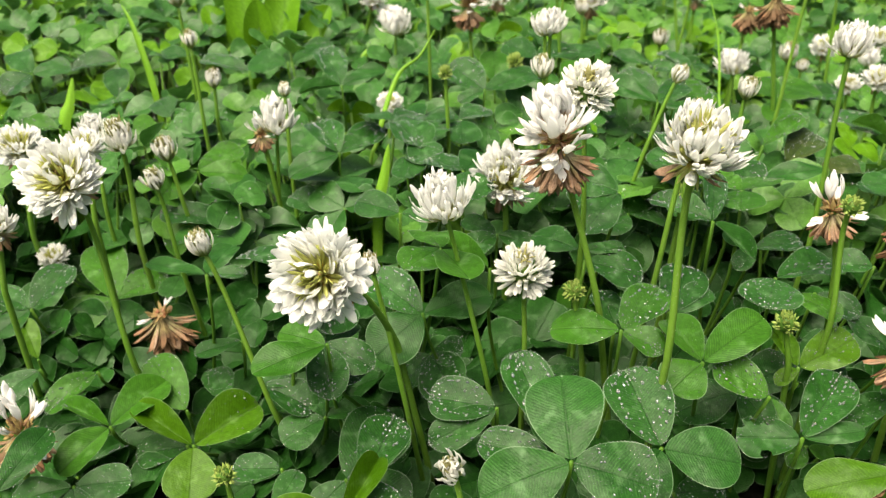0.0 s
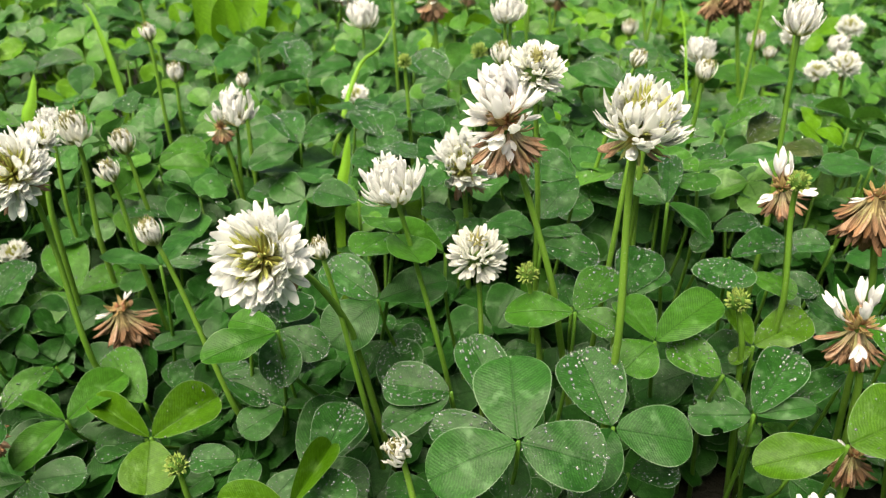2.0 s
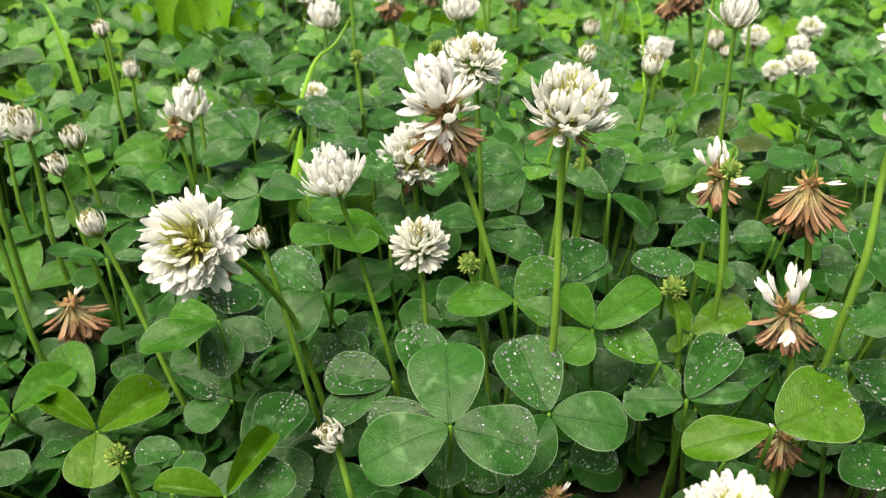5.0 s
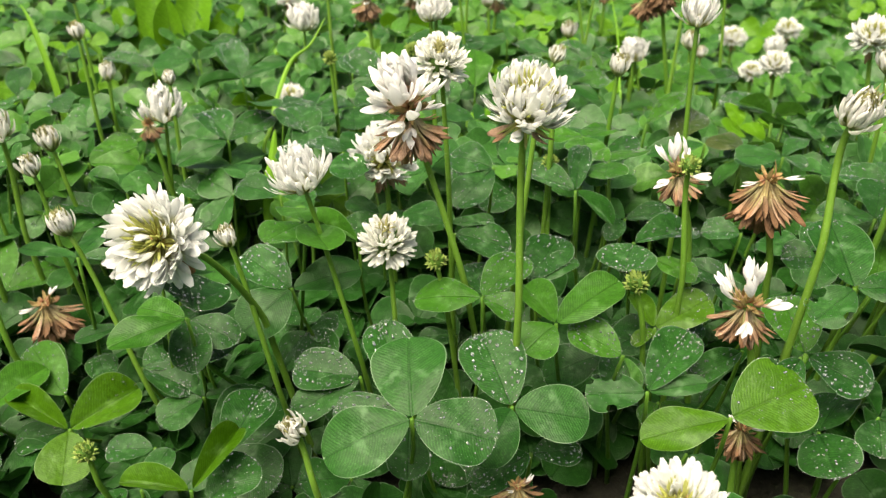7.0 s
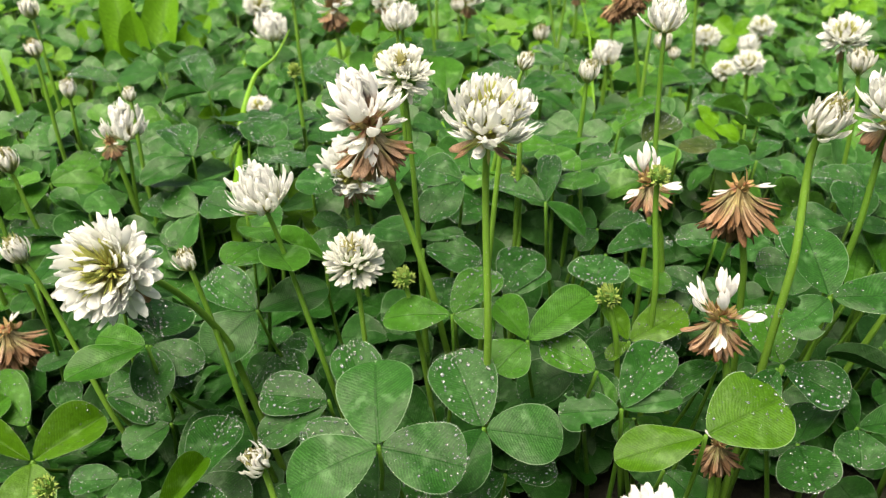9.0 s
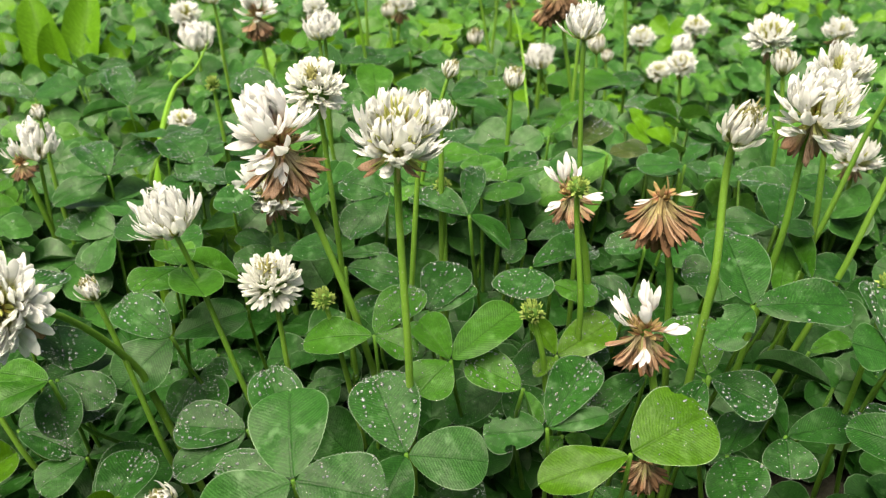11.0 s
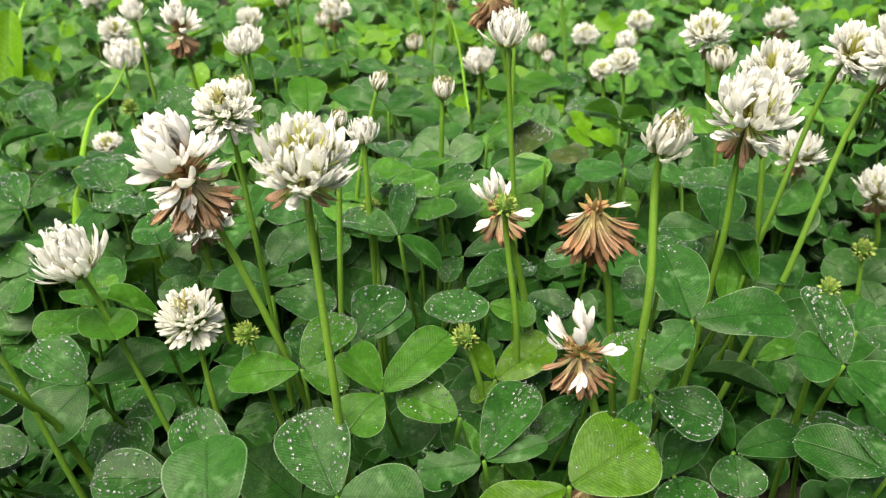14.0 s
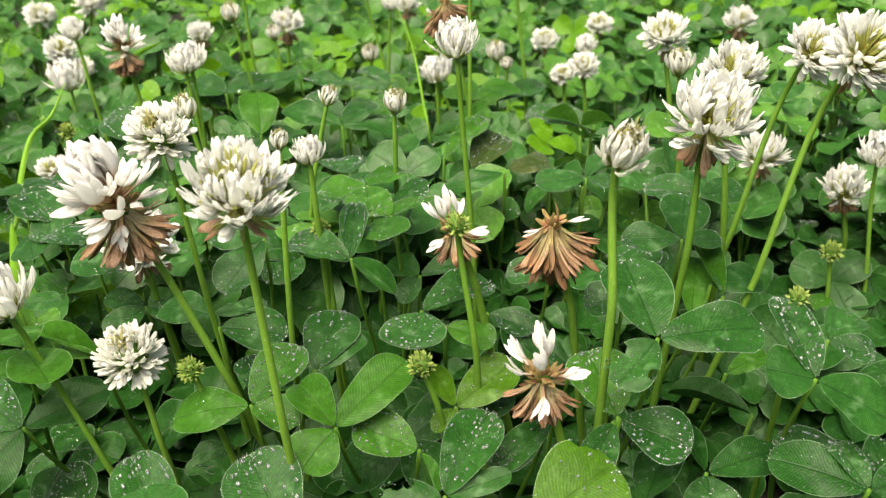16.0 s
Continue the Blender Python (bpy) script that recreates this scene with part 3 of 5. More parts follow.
flower("cup", (-0.1069, 0.2651, 0.1016), (-0.1060, 0.2651, 0.0592), 0.0159, (-0.02, -0.29, 0.96))
flower("dome", (-0.1234, 0.2853, 0.0975), (-0.1242, 0.2853, 0.0628), 0.0111, (0.02, -0.10, 0.99))
flower("bud", (-0.0966, 0.2776, 0.0920), (-0.0928, 0.2776, 0.0709), 0.0110, (-0.18, -0.10, 0.98))
flower("bud", (-0.0911, 0.2479, 0.0933), (-0.0870, 0.2479, 0.0620), 0.0093, (-0.12, -0.20, 0.97))
flower("bud", (-0.0658, 0.2043, 0.0933), (-0.0502, 0.2043, 0.0335), 0.0098, (-0.25, -0.20, 0.95))
flower("full", (-0.1492, 0.2815, 0.0905), (-0.1515, 0.2815, 0.0553), 0.0194, (0.06, -0.29, 0.96))
flower("full", (-0.1132, 0.2534, 0.1014), (-0.1148, 0.2534, 0.0739), 0.0143, (0.06, -0.29, 0.96))
flower("brown", (-0.0941, 0.2443, 0.0398), (-0.0907, 0.2443, 0.0160), 0.0227, (-0.14, -0.15, 0.98))
flower("faded", (-0.1309, 0.2235, 0.0879), (-0.1333, 0.2235, 0.0657), 0.0149, (0.10, -0.29, 0.95))
flower("full", (-0.1463, 0.2819, 0.0462), (-0.1464, 0.2819, 0.0306), 0.0127, (0.00, -0.10, 1.00), fine=False)
flower("spider", (-0.1164, 0.1839, 0.0452), (-0.1189, 0.1839, 0.0169), 0.0233, (0.09, -0.15, 0.99))
flower("bud", (0.0016, 0.1418, 0.0707), (0.0053, 0.1418, 0.0535), 0.0089, (-0.19, -0.45, 0.87))
flower("green", (0.0353, 0.1980, 0.0820), (0.0392, 0.1980, 0.0588), 0.0076, (-0.15, -0.37, 0.92))
flower("green", (0.0863, 0.1808, 0.0828), (0.0893, 0.1808, 0.0692), 0.0077, (-0.20, -0.37, 0.91))
flower("spider", (0.0994, 0.1970, 0.1065), (0.1037, 0.1970, 0.0904), 0.0161, (-0.26, -0.15, 0.95))
flower("green", (0.0981, 0.1858, 0.1128), (0.1000, 0.1858, 0.0799), 0.0068, (-0.05, -0.51, 0.86))
flower("dome", (0.1105, 0.2295, 0.1415), (0.1110, 0.2295, 0.0801), 0.0134, (-0.01, -0.10, 1.00))
flower("brown", (0.1363, 0.3555, 0.1220), (0.1440, 0.3555, 0.0702), 0.0181, (-0.15, -0.15, 0.98), fine=False)
flower("bud", (0.0997, 0.2707, 0.1157), (0.0983, 0.2707, 0.1011), 0.0096, (0.09, -0.20, 0.98))
flower("bud", (0.0817, 0.2881, 0.1153), (0.0724, 0.2881, 0.0862), 0.0082, (0.30, -0.20, 0.93))
flower("dome", (0.1424, 0.4146, 0.0838), (0.1477, 0.4146, 0.0576), 0.0178, (-0.19, -0.29, 0.94), fine=False)
flower("bud", (0.1166, 0.4569, 0.0857), (0.1171, 0.4569, 0.0688), 0.0115, (-0.03, -0.20, 0.98), fine=False)
flower("dome", (0.0377, 0.3168, 0.1256), (0.0383, 0.3168, 0.1069), 0.0129, (-0.03, -0.10, 0.99), fine=False)
flower("bud", (0.0361, 0.3050, 0.1133), (0.0381, 0.3050, 0.0953), 0.0103, (-0.11, -0.10, 0.99), fine=False)
flower("half", (0.0113, 0.3777, 0.1186), (0.0129, 0.3777, 0.0941), 0.0207, (-0.06, -0.20, 0.98), fine=False)
flower("dome", (-0.0238, 0.4327, 0.0994), (-0.0244, 0.4327, 0.0787), 0.0199, (0.03, -0.20, 0.98), fine=False)
flower("full", (-0.0233, 0.3610, 0.0799), (-0.0237, 0.3610, 0.0655), 0.0134, (0.03, -0.20, 0.98), fine=False)
flower("bud", (-0.0940, 0.3161, 0.1203), (-0.0926, 0.3161, 0.0822), 0.0084, (-0.03, -0.10, 0.99), fine=False)
flower("bud", (-0.1128, 0.3680, 0.1253), (-0.1096, 0.3680, 0.0789), 0.0105, (-0.07, -0.10, 0.99), fine=False)
flower("bud", (-0.0919, 0.3338, 0.1000), (-0.0922, 0.3338, 0.0830), 0.0095, (0.02, -0.10, 0.99), fine=False)
flower("green", (0.0008, 0.2987, 0.1122), (0.0019, 0.2987, 0.0909), 0.0069, (-0.05, -0.10, 0.99), fine=False)
flower("brown", (0.1225, 0.1930, 0.1006), (0.1260, 0.1929, 0.0813), 0.0215, (-0.18, -0.14, 0.97))
flower("spider", (0.1093, 0.1655, 0.0848), (0.1130, 0.1654, 0.0673), 0.0205, (-0.21, -0.14, 0.97))
flower("cup", (0.1264, 0.1645, 0.1333), (0.1242, 0.1646, 0.0977), 0.0137, (0.03, -0.52, 0.86))
flower("faded", (0.1639, 0.2003, 0.1210), (0.1601, 0.2010, 0.0868), 0.0251, (0.02, -0.46, 0.89))
flower("faded", (0.1836, 0.2243, 0.1238), (0.1837, 0.2243, 0.0722), 0.0182, (-0.10, -0.51, 0.86))
flower("faded", (0.2282, 0.2765, 0.0754), (0.2272, 0.2767, 0.0525), 0.0183, (-0.01, -0.29, 0.96))
flower("full", (0.2110, 0.2308, 0.1242), (0.1910, 0.2346, 0.0659), 0.0190, (0.12, -0.70, 0.70))
flower("full", (0.2040, 0.2015, 0.1312), (0.1810, 0.2058, 0.0650), 0.0230, (0.10, -0.74, 0.67))
flower("faded", (0.2537, 0.2649, 0.0622), (0.2568, 0.2644, 0.0412), 0.0183, (-0.20, -0.26, 0.95))
flower("dome", (0.2482, 0.2438, 0.0856), (0.2496, 0.2436, 0.0190), 0.0150, (-0.06, -0.19, 0.98))
flower("green", (0.1727, 0.1724, 0.0866), (0.1728, 0.1724, 0.0723), 0.0064, (-0.07, -0.36, 0.93))
flower("green", (0.2338, 0.2412, 0.0532), (0.2342, 0.2411, 0.0351), 0.0089, (-0.07, -0.28, 0.96))
flower("full", (0.2065, 0.3112, 0.1126), (0.2093, 0.3106, 0.0835), 0.0199, (-0.14, -0.27, 0.95), fine=False)
flower("bud", (0.1913, 0.2704, 0.1151), (0.1927, 0.2701, 0.1001), 0.0111, (-0.13, -0.18, 0.98))
flower("faded", (0.3099, 0.4350, 0.0803), (0.3121, 0.4346, 0.0593), 0.0185, (-0.15, -0.26, 0.95), fine=False)
flower("full", (0.2675, 0.5233, 0.0671), (0.2676, 0.5233, 0.0442), 0.0181, (-0.06, -0.28, 0.96), fine=False)
flower("full", (0.2122, 0.4065, 0.0769), (0.2126, 0.4064, 0.0543), 0.0168, (-0.07, -0.28, 0.96), fine=False)
flower("full", (0.2119, 0.4345, 0.0659), (0.2125, 0.4344, 0.0490), 0.0140, (-0.09, -0.28, 0.96), fine=False)
flower("dome", (0.2403, 0.4765, 0.0691), (0.2403, 0.4765, 0.0526), 0.0146, (-0.05, -0.28, 0.96), fine=False)
flower("full", (0.2249, 0.5016, 0.0679), (0.2247, 0.5016, 0.0449), 0.0175, (-0.04, -0.28, 0.96), fine=False)
flower("bud", (0.1752, 0.4285, 0.0851), (0.1754, 0.4284, 0.0680), 0.0128, (-0.05, -0.19, 0.98), fine=False)
flower("bud", (0.1733, 0.4057, 0.0846), (0.1733, 0.4057, 0.0546), 0.0079, (-0.04, -0.19, 0.98), fine=False)
flower("full", (-0.0641, 0.5952, 0.1001), (-0.0700, 0.5963, 0.0763), 0.0206, (0.18, -0.33, 0.93), fine=False)
flower("dome", (-0.0076, 0.3884, 0.1271), (-0.0064, 0.3881, 0.0999), 0.0124, (-0.08, -0.18, 0.98), fine=False)
flower("full", (-0.0413, 0.5162, 0.0936), (-0.0456, 0.5170, 0.0760), 0.0194, (0.17, -0.32, 0.93), fine=False)
flower("full", (-0.0410, 0.6353, 0.0978), (-0.0461, 0.6363, 0.0752), 0.0222, (0.16, -0.32, 0.93), fine=False)
flower("dome", (0.0400, 0.3174, 0.1260), (0.0390, 0.3176, 0.0938), 0.0131, (0.01, -0.10, 0.99))
flower("faded", (0.0326, 0.5060, 0.0952), (0.0306, 0.5064, 0.0806), 0.0158, (0.08, -0.31, 0.95), fine=False)
flower("faded", (0.0774, 0.4565, 0.1038), (0.0748, 0.4570, 0.0806), 0.0183, (0.05, -0.30, 0.95), fine=False)
flower("bud", (0.0699, 0.4363, 0.1062), (0.0715, 0.4360, 0.0808), 0.0095, (-0.08, -0.09, 0.99), fine=False)
flower("dome", (0.0706, 0.2262, 0.1199), (0.0702, 0.2263, 0.1028), 0.0097, (0.01, -0.10, 0.99))
flower("green", (0.0708, 0.2291, 0.0976), (0.0708, 0.2291, 0.0676), 0.0065, (-0.07, -0.37, 0.93))
flower("brown", (0.1415, 0.4009, 0.1080), (0.1399, 0.4012, 0.0882), 0.0156, (0.05, -0.16, 0.99), fine=False)
flower("dome", (0.1376, 0.3968, 0.0883), (0.1375, 0.3968, 0.0711), 0.0153, (-0.03, -0.19, 0.98), fine=False)
flower("green", (0.0307, 0.3600, 0.0990), (0.0281, 0.3605, 0.0819), 0.0096, (0.13, -0.13, 0.98), fine=False)
flower("full", (-0.0325, 0.5125, 0.0840), (-0.0356, 0.5130, 0.0692), 0.0152, (0.14, -0.32, 0.94), fine=False)
flower("dome", (0.1285, 0.4502, 0.1102), (0.1242, 0.4510, 0.0752), 0.0111, (0.10, -0.12, 0.99), fine=False)
flower("faded", (0.1448, 0.4979, 0.0979), (0.1434, 0.4981, 0.0768), 0.0155, (0.03, -0.21, 0.98), fine=False)
flower("full", (0.0745, 0.1018, 0.0822), (0.0766, 0.1017, 0.0677), 0.0179, (-0.15, -0.37, 0.92))
flower("brown", (0.0530, 0.1495, 0.0420), (0.0530, 0.1495, 0.0120), 0.0125, (-0.01, -0.15, 0.99))
flower("brown", (0.1060, 0.1496, 0.0572), (0.1060, 0.1496, 0.0272), 0.0122, (-0.01, -0.15, 0.99))
flower("full", (0.1583, 0.6273, 0.0837), (0.1598, 0.6272, 0.0595), 0.0164, (-0.07, -0.28, 0.96), fine=False)
flower("bud", (0.1431, 0.3412, 0.1387), (0.1384, 0.3412, 0.0742), 0.0100, (0.07, -0.10, 0.99), fine=False)
flower("bud", (0.1723, 0.3817, 0.1260), (0.1748, 0.3812, 0.0780), 0.0105, (-0.07, -0.09, 0.99), fine=False)
flower("bud", (0.0592, 0.4289, 0.1321), (0.0586, 0.4290, 0.0899), 0.0111, (-0.01, -0.10, 0.99), fine=False)
flower("bud", (0.1139, 0.4363, 0.1221), (0.1217, 0.4348, 0.0725), 0.0106, (-0.17, -0.07, 0.98), fine=False)
flower("bud", (0.0641, 0.2066, 0.1306), (0.0588, 0.2066, 0.0778), 0.0057, (0.10, -0.10, 0.99))
flower("bud", (0.0532, 0.4117, 0.1222), (0.0567, 0.4117, 0.0874), 0.0106, (-0.10, -0.10, 0.99), fine=False)
flower("green", (-0.0560, 0.1660, 0.0460), (-0.0550, 0.1670, 0.0340), 0.0075, (-0.05, -0.30, 0.95))

# ---- the leaves on top of the canopy ----
leaf("dark", (0.0280, 0.1427, 0.0715), (-0.09, -0.51, 0.85), (0.0272, 0.1607, 0.0822, 0.0182), (0.0085, 0.1379, 0.0667, 0.0158), (0.0456, 0.1373, 0.0700, 0.0168), wet=0.25)
leaf("dark", (0.0271, 0.1575, 0.0580), (0.00, -0.33, 0.94), (0.0093, 0.1629, 0.0599, 0.0116), (0.0266, 0.1444, 0.0534, 0.0105))
leaf("dark", (0.0281, 0.1657, 0.0580), (0.00, -0.37, 0.93), (0.0194, 0.1894, 0.0675, 0.0136))
leaf("dark", (0.0142, 0.1792, 0.0572), (0.00, -0.45, 0.89), (-0.0031, 0.1823, 0.0587, 0.0145), (-0.0028, 0.1710, 0.0531, 0.0102))
leaf("dark", (0.0523, 0.1580, 0.0621), (0.00, -0.41, 0.91), (0.0465, 0.1773, 0.0708, 0.0171), (0.0702, 0.1549, 0.0607, 0.0156), (0.0440, 0.1454, 0.0564, 0.0123), wet=0.25)
leaf("dark", (0.0579, 0.1608, 0.0450), (0.00, -0.29, 0.96), (0.0432, 0.1525, 0.0425, 0.0105), (0.0704, 0.1618, 0.0453, 0.0101))
leaf("mid", (0.0475, 0.1909, 0.0739), (-0.09, -0.33, 0.94), (0.0296, 0.1948, 0.0735, 0.0122), (0.0598, 0.2033, 0.0795, 0.0127), (0.0571, 0.1842, 0.0726, 0.0090))
leaf("dark", (0.0492, 0.2058, 0.0660), (0.00, -0.37, 0.93), (0.0470, 0.2175, 0.0707, 0.0095))
leaf("mid", (0.0654, 0.1767, 0.0736), (-0.09, -0.37, 0.92), (0.0591, 0.1899, 0.0782, 0.0098, 5), (0.0836, 0.1884, 0.0801, 0.0120), (0.0569, 0.1710, 0.0705, 0.0136))
leaf("dark", (0.0629, 0.2018, 0.0726), (0.00, -0.37, 0.93), (0.0723, 0.2179, 0.0790, 0.0142), (0.0758, 0.2099, 0.0758, 0.0094))
leaf("dark", (0.0414, 0.2182, 0.0800), (0.00, -0.37, 0.93), (0.0571, 0.2138, 0.0782, 0.0134))
leaf("dark", (0.0554, 0.2449, 0.0899), (0.00, -0.41, 0.91), (0.0427, 0.2517, 0.0930, 0.0144), (0.0430, 0.2315, 0.0839, 0.0123), (0.0450, 0.2442, 0.0896, 0.0074))
leaf("dark", (0.0767, 0.2180, 0.0928), (-0.09, -0.37, 0.92), (0.0621, 0.2297, 0.0960, 0.0099), (0.0811, 0.2354, 0.1002, 0.0074), (0.0849, 0.2056, 0.0887, 0.0054, 5))
leaf("dark", (0.0908, 0.2023, 0.0834), (0.00, -0.20, 0.98), (0.0854, 0.1914, 0.0812, 0.0167), (0.1102, 0.2095, 0.0849, 0.0117), wet=1.0)
leaf("mid", (0.0957, 0.1992, 0.0799), (0.00, -0.29, 0.96), (0.1058, 0.1923, 0.0779, 0.0093))
leaf("dark", (0.0848, 0.1570, 0.0659), (-0.18, -0.40, 0.90), (0.0984, 0.1706, 0.0747, 0.0120), (0.0985, 0.1568, 0.0686, 0.0055), (0.0709, 0.1596, 0.0643, 0.0109, 8))
leaf("mid", (0.0909, 0.1657, 0.0560), (0.09, -0.37, 0.92), (0.0857, 0.1610, 0.0546, 0.0055), (0.0969, 0.1634, 0.0545, 0.0054))
leaf("lime", (0.0985, 0.1398, 0.0710), (-0.13, -0.44, 0.89), (0.0791, 0.1389, 0.0676, 0.0105), (0.1164, 0.1448, 0.0761, 0.0187, 7), wet=0.25)
leaf("mid", (0.1262, 0.1649, 0.0700), (0.00, -0.37, 0.93), (0.1261, 0.1816, 0.0767, 0.0155))
leaf("dark", (0.1264, 0.1645, 0.0697), (0.00, -0.33, 0.94), (0.1382, 0.1551, 0.0664, 0.0155), wet=1.0)
leaf("dark", (0.1251, 0.1647, 0.0692), (0.00, -0.33, 0.94), (0.1143, 0.1534, 0.0652, 0.0082))
leaf("dark", (0.1137, 0.1730, 0.0660), (0.00, -0.33, 0.94), (0.0987, 0.1655, 0.0634, 0.0078))
leaf("mid", (0.0827, 0.1734, 0.0654), (0.18, -0.44, 0.88), (0.0703, 0.1799, 0.0712, 0.0120), (0.0843, 0.1649, 0.0608, 0.0042, 5))
leaf("lime", (0.0938, 0.1844, 0.0664), (-0.18, -0.44, 0.88), (0.1095, 0.1899, 0.0723, 0.0117), (0.0906, 0.1956, 0.0714, 0.0062), (0.0878, 0.1818, 0.0639, 0.0045))
leaf("dark", (0.0955, 0.1865, 0.0600), (0.00, -0.45, 0.89), (0.1092, 0.1919, 0.0627, 0.0090))
leaf("dark", (0.0960, 0.2331, 0.0761), (0.00, -0.37, 0.93), (0.0898, 0.2406, 0.0791, 0.0094), (0.1109, 0.2364, 0.0775, 0.0081), (0.0895, 0.2266, 0.0735, 0.0068))
leaf("dark", (0.1116, 0.2201, 0.0680), (0.00, -0.33, 0.94), (0.1220, 0.2125, 0.0653, 0.0099))
leaf("dark", (0.1282, 0.1999, 0.0600), (0.00, -0.37, 0.93), (0.1201, 0.2118, 0.0647, 0.0087))
leaf("dark", (0.1163, 0.1856, 0.0550), (0.00, -0.37, 0.93), (0.1019, 0.1778, 0.0518, 0.0089), wet=1.0)
leaf("dark", (0.1351, 0.1654, 0.0883), (-0.09, -0.41, 0.91), (0.1365, 0.1853, 0.0974, 0.0158, 7), (0.1579, 0.1629, 0.0894, 0.0142), (0.1234, 0.1589, 0.0841, 0.0112, 8))
leaf("dark", (0.1661, 0.1540, 0.0781), (0.18, -0.44, 0.88), (0.1690, 0.1729, 0.0870, 0.0114), (0.1567, 0.1569, 0.0814, 0.0134), (0.1785, 0.1454, 0.0713, 0.0139, 7), wet=0.25)
leaf("dark", (0.1443, 0.1575, 0.0553), (0.00, -0.37, 0.93), (0.1628, 0.1592, 0.0560, 0.0098, 7), (0.1417, 0.1484, 0.0517, 0.0131), (0.1438, 0.1688, 0.0598, 0.0051, 5))
leaf("dark", (0.1708, 0.1389, 0.0593), (0.00, -0.37, 0.93), (0.1557, 0.1503, 0.0639, 0.0126), (0.1702, 0.1492, 0.0635, 0.0073), (0.1826, 0.1390, 0.0594, 0.0096), wet=1.0)
leaf("dark", (0.1670, 0.2168, 0.0817), (0.00, -0.37, 0.93), (0.1755, 0.2318, 0.0877, 0.0144), (0.1521, 0.2213, 0.0835, 0.0106), (0.1774, 0.2149, 0.0809, 0.0073), wet=1.0)
leaf("dark", (0.1846, 0.2407, 0.0820), (0.00, -0.33, 0.94), (0.1716, 0.2485, 0.0847, 0.0137), (0.1990, 0.2413, 0.0822, 0.0119), (0.1872, 0.2516, 0.0858, 0.0092), wet=1.0)
leaf("dark", (0.1720, 0.2089, 0.0705), (0.00, -0.37, 0.93), (0.1876, 0.2095, 0.0707, 0.0114))
leaf("mid", (0.1656, 0.2065, 0.0625), (0.00, -0.51, 0.86), (0.1749, 0.2224, 0.0720, 0.0098))
leaf("mid", (0.1742, 0.2058, 0.0681), (0.00, -0.45, 0.89), (0.1753, 0.2239, 0.0771, 0.0071, 5))
leaf("dark", (0.1595, 0.1653, 0.0620), (0.00, -0.15, 0.99), (0.1457, 0.1781, 0.0639, 0.0066, 5))
leaf("mid", (0.1633, 0.1838, 0.0600), (0.00, -0.37, 0.93), (0.1772, 0.1877, 0.0616, 0.0063))
leaf("dark", (0.1851, 0.1760, 0.0700), (0.00, -0.29, 0.96), (0.1974, 0.1805, 0.0713, 0.0072), (0.1932, 0.1698, 0.0681, 0.0089), (0.1940, 0.1850, 0.0727, 0.0052))
leaf("dark", (0.0972, 0.1583, 0.0450), (0.00, -0.33, 0.94), (0.1049, 0.1487, 0.0417, 0.0124))
leaf("dark", (-0.0058, 0.2048, 0.0704), (-0.09, -0.41, 0.91), (-0.0209, 0.2186, 0.0751, 0.0136), (-0.0185, 0.1945, 0.0645, 0.0172), (0.0130, 0.2099, 0.0746, 0.0126), wet=0.25, spot=(0.012, 0.222))
leaf("mid", (-0.0298, 0.1823, 0.0753), (0.10, -0.20, 0.98), (-0.0466, 0.1722, 0.0750, 0.0110), (-0.0419, 0.1857, 0.0772, 0.0093), wet=0.25, spot=(-0.015, 0.225))
leaf("dark", (-0.0329, 0.1935, 0.0680), (0.00, -0.37, 0.93), (-0.0292, 0.1789, 0.0622, 0.0114), (-0.0193, 0.1873, 0.0655, 0.0103))
leaf("dark", (-0.0358, 0.2052, 0.0331), (0.00, -0.33, 0.94), (-0.0476, 0.1978, 0.0306, 0.0130), (-0.0226, 0.2088, 0.0344, 0.0083), (-0.0398, 0.2112, 0.0352, 0.0052))
leaf("dark", (-0.0562, 0.2147, 0.0380), (0.00, -0.33, 0.94), (-0.0392, 0.2074, 0.0354, 0.0118), (-0.0494, 0.2195, 0.0397, 0.0114), wet=1.0)
leaf("lime", (-0.0742, 0.1969, 0.0290), (0.09, -0.45, 0.89), (-0.0937, 0.2070, 0.0360, 0.0091, 5), (-0.0573, 0.2105, 0.0341, 0.0154, 5), (-0.0727, 0.1824, 0.0216, 0.0162), wet=0.25)
leaf("dark", (-0.0203, 0.1642, 0.0450), (0.00, -0.37, 0.93), (-0.0128, 0.1822, 0.0522, 0.0133), wet=1.0)
leaf("dark", (-0.0215, 0.1474, 0.0450), (0.00, -0.37, 0.93), (-0.0123, 0.1579, 0.0492, 0.0128), wet=1.0)
leaf("dark", (-0.0461, 0.1860, 0.0300), (0.00, -0.33, 0.94), (-0.0598, 0.1866, 0.0302, 0.0097), wet=1.0)
leaf("dark", (-0.0453, 0.1689, 0.0300), (0.00, -0.33, 0.94), (-0.0405, 0.1805, 0.0341, 0.0083), wet=1.0)
leaf("lime", (-0.0242, 0.1460, 0.0500), (0.19, -0.28, 0.94), (-0.0400, 0.1470, 0.0535, 0.0073, 5), (-0.0158, 0.1647, 0.0539, 0.0073, 5), wet=0.25)
leaf("mid", (-0.0791, 0.2096, 0.0320), (0.00, -0.45, 0.89), (-0.0941, 0.2258, 0.0401, 0.0140))
leaf("dark", (-0.0694, 0.2190, 0.0280), (0.00, -0.33, 0.94), (-0.0756, 0.2310, 0.0322, 0.0104))
leaf("dark", (-0.0646, 0.2288, 0.0450), (0.00, -0.20, 0.98), (-0.0783, 0.2237, 0.0440, 0.0077))
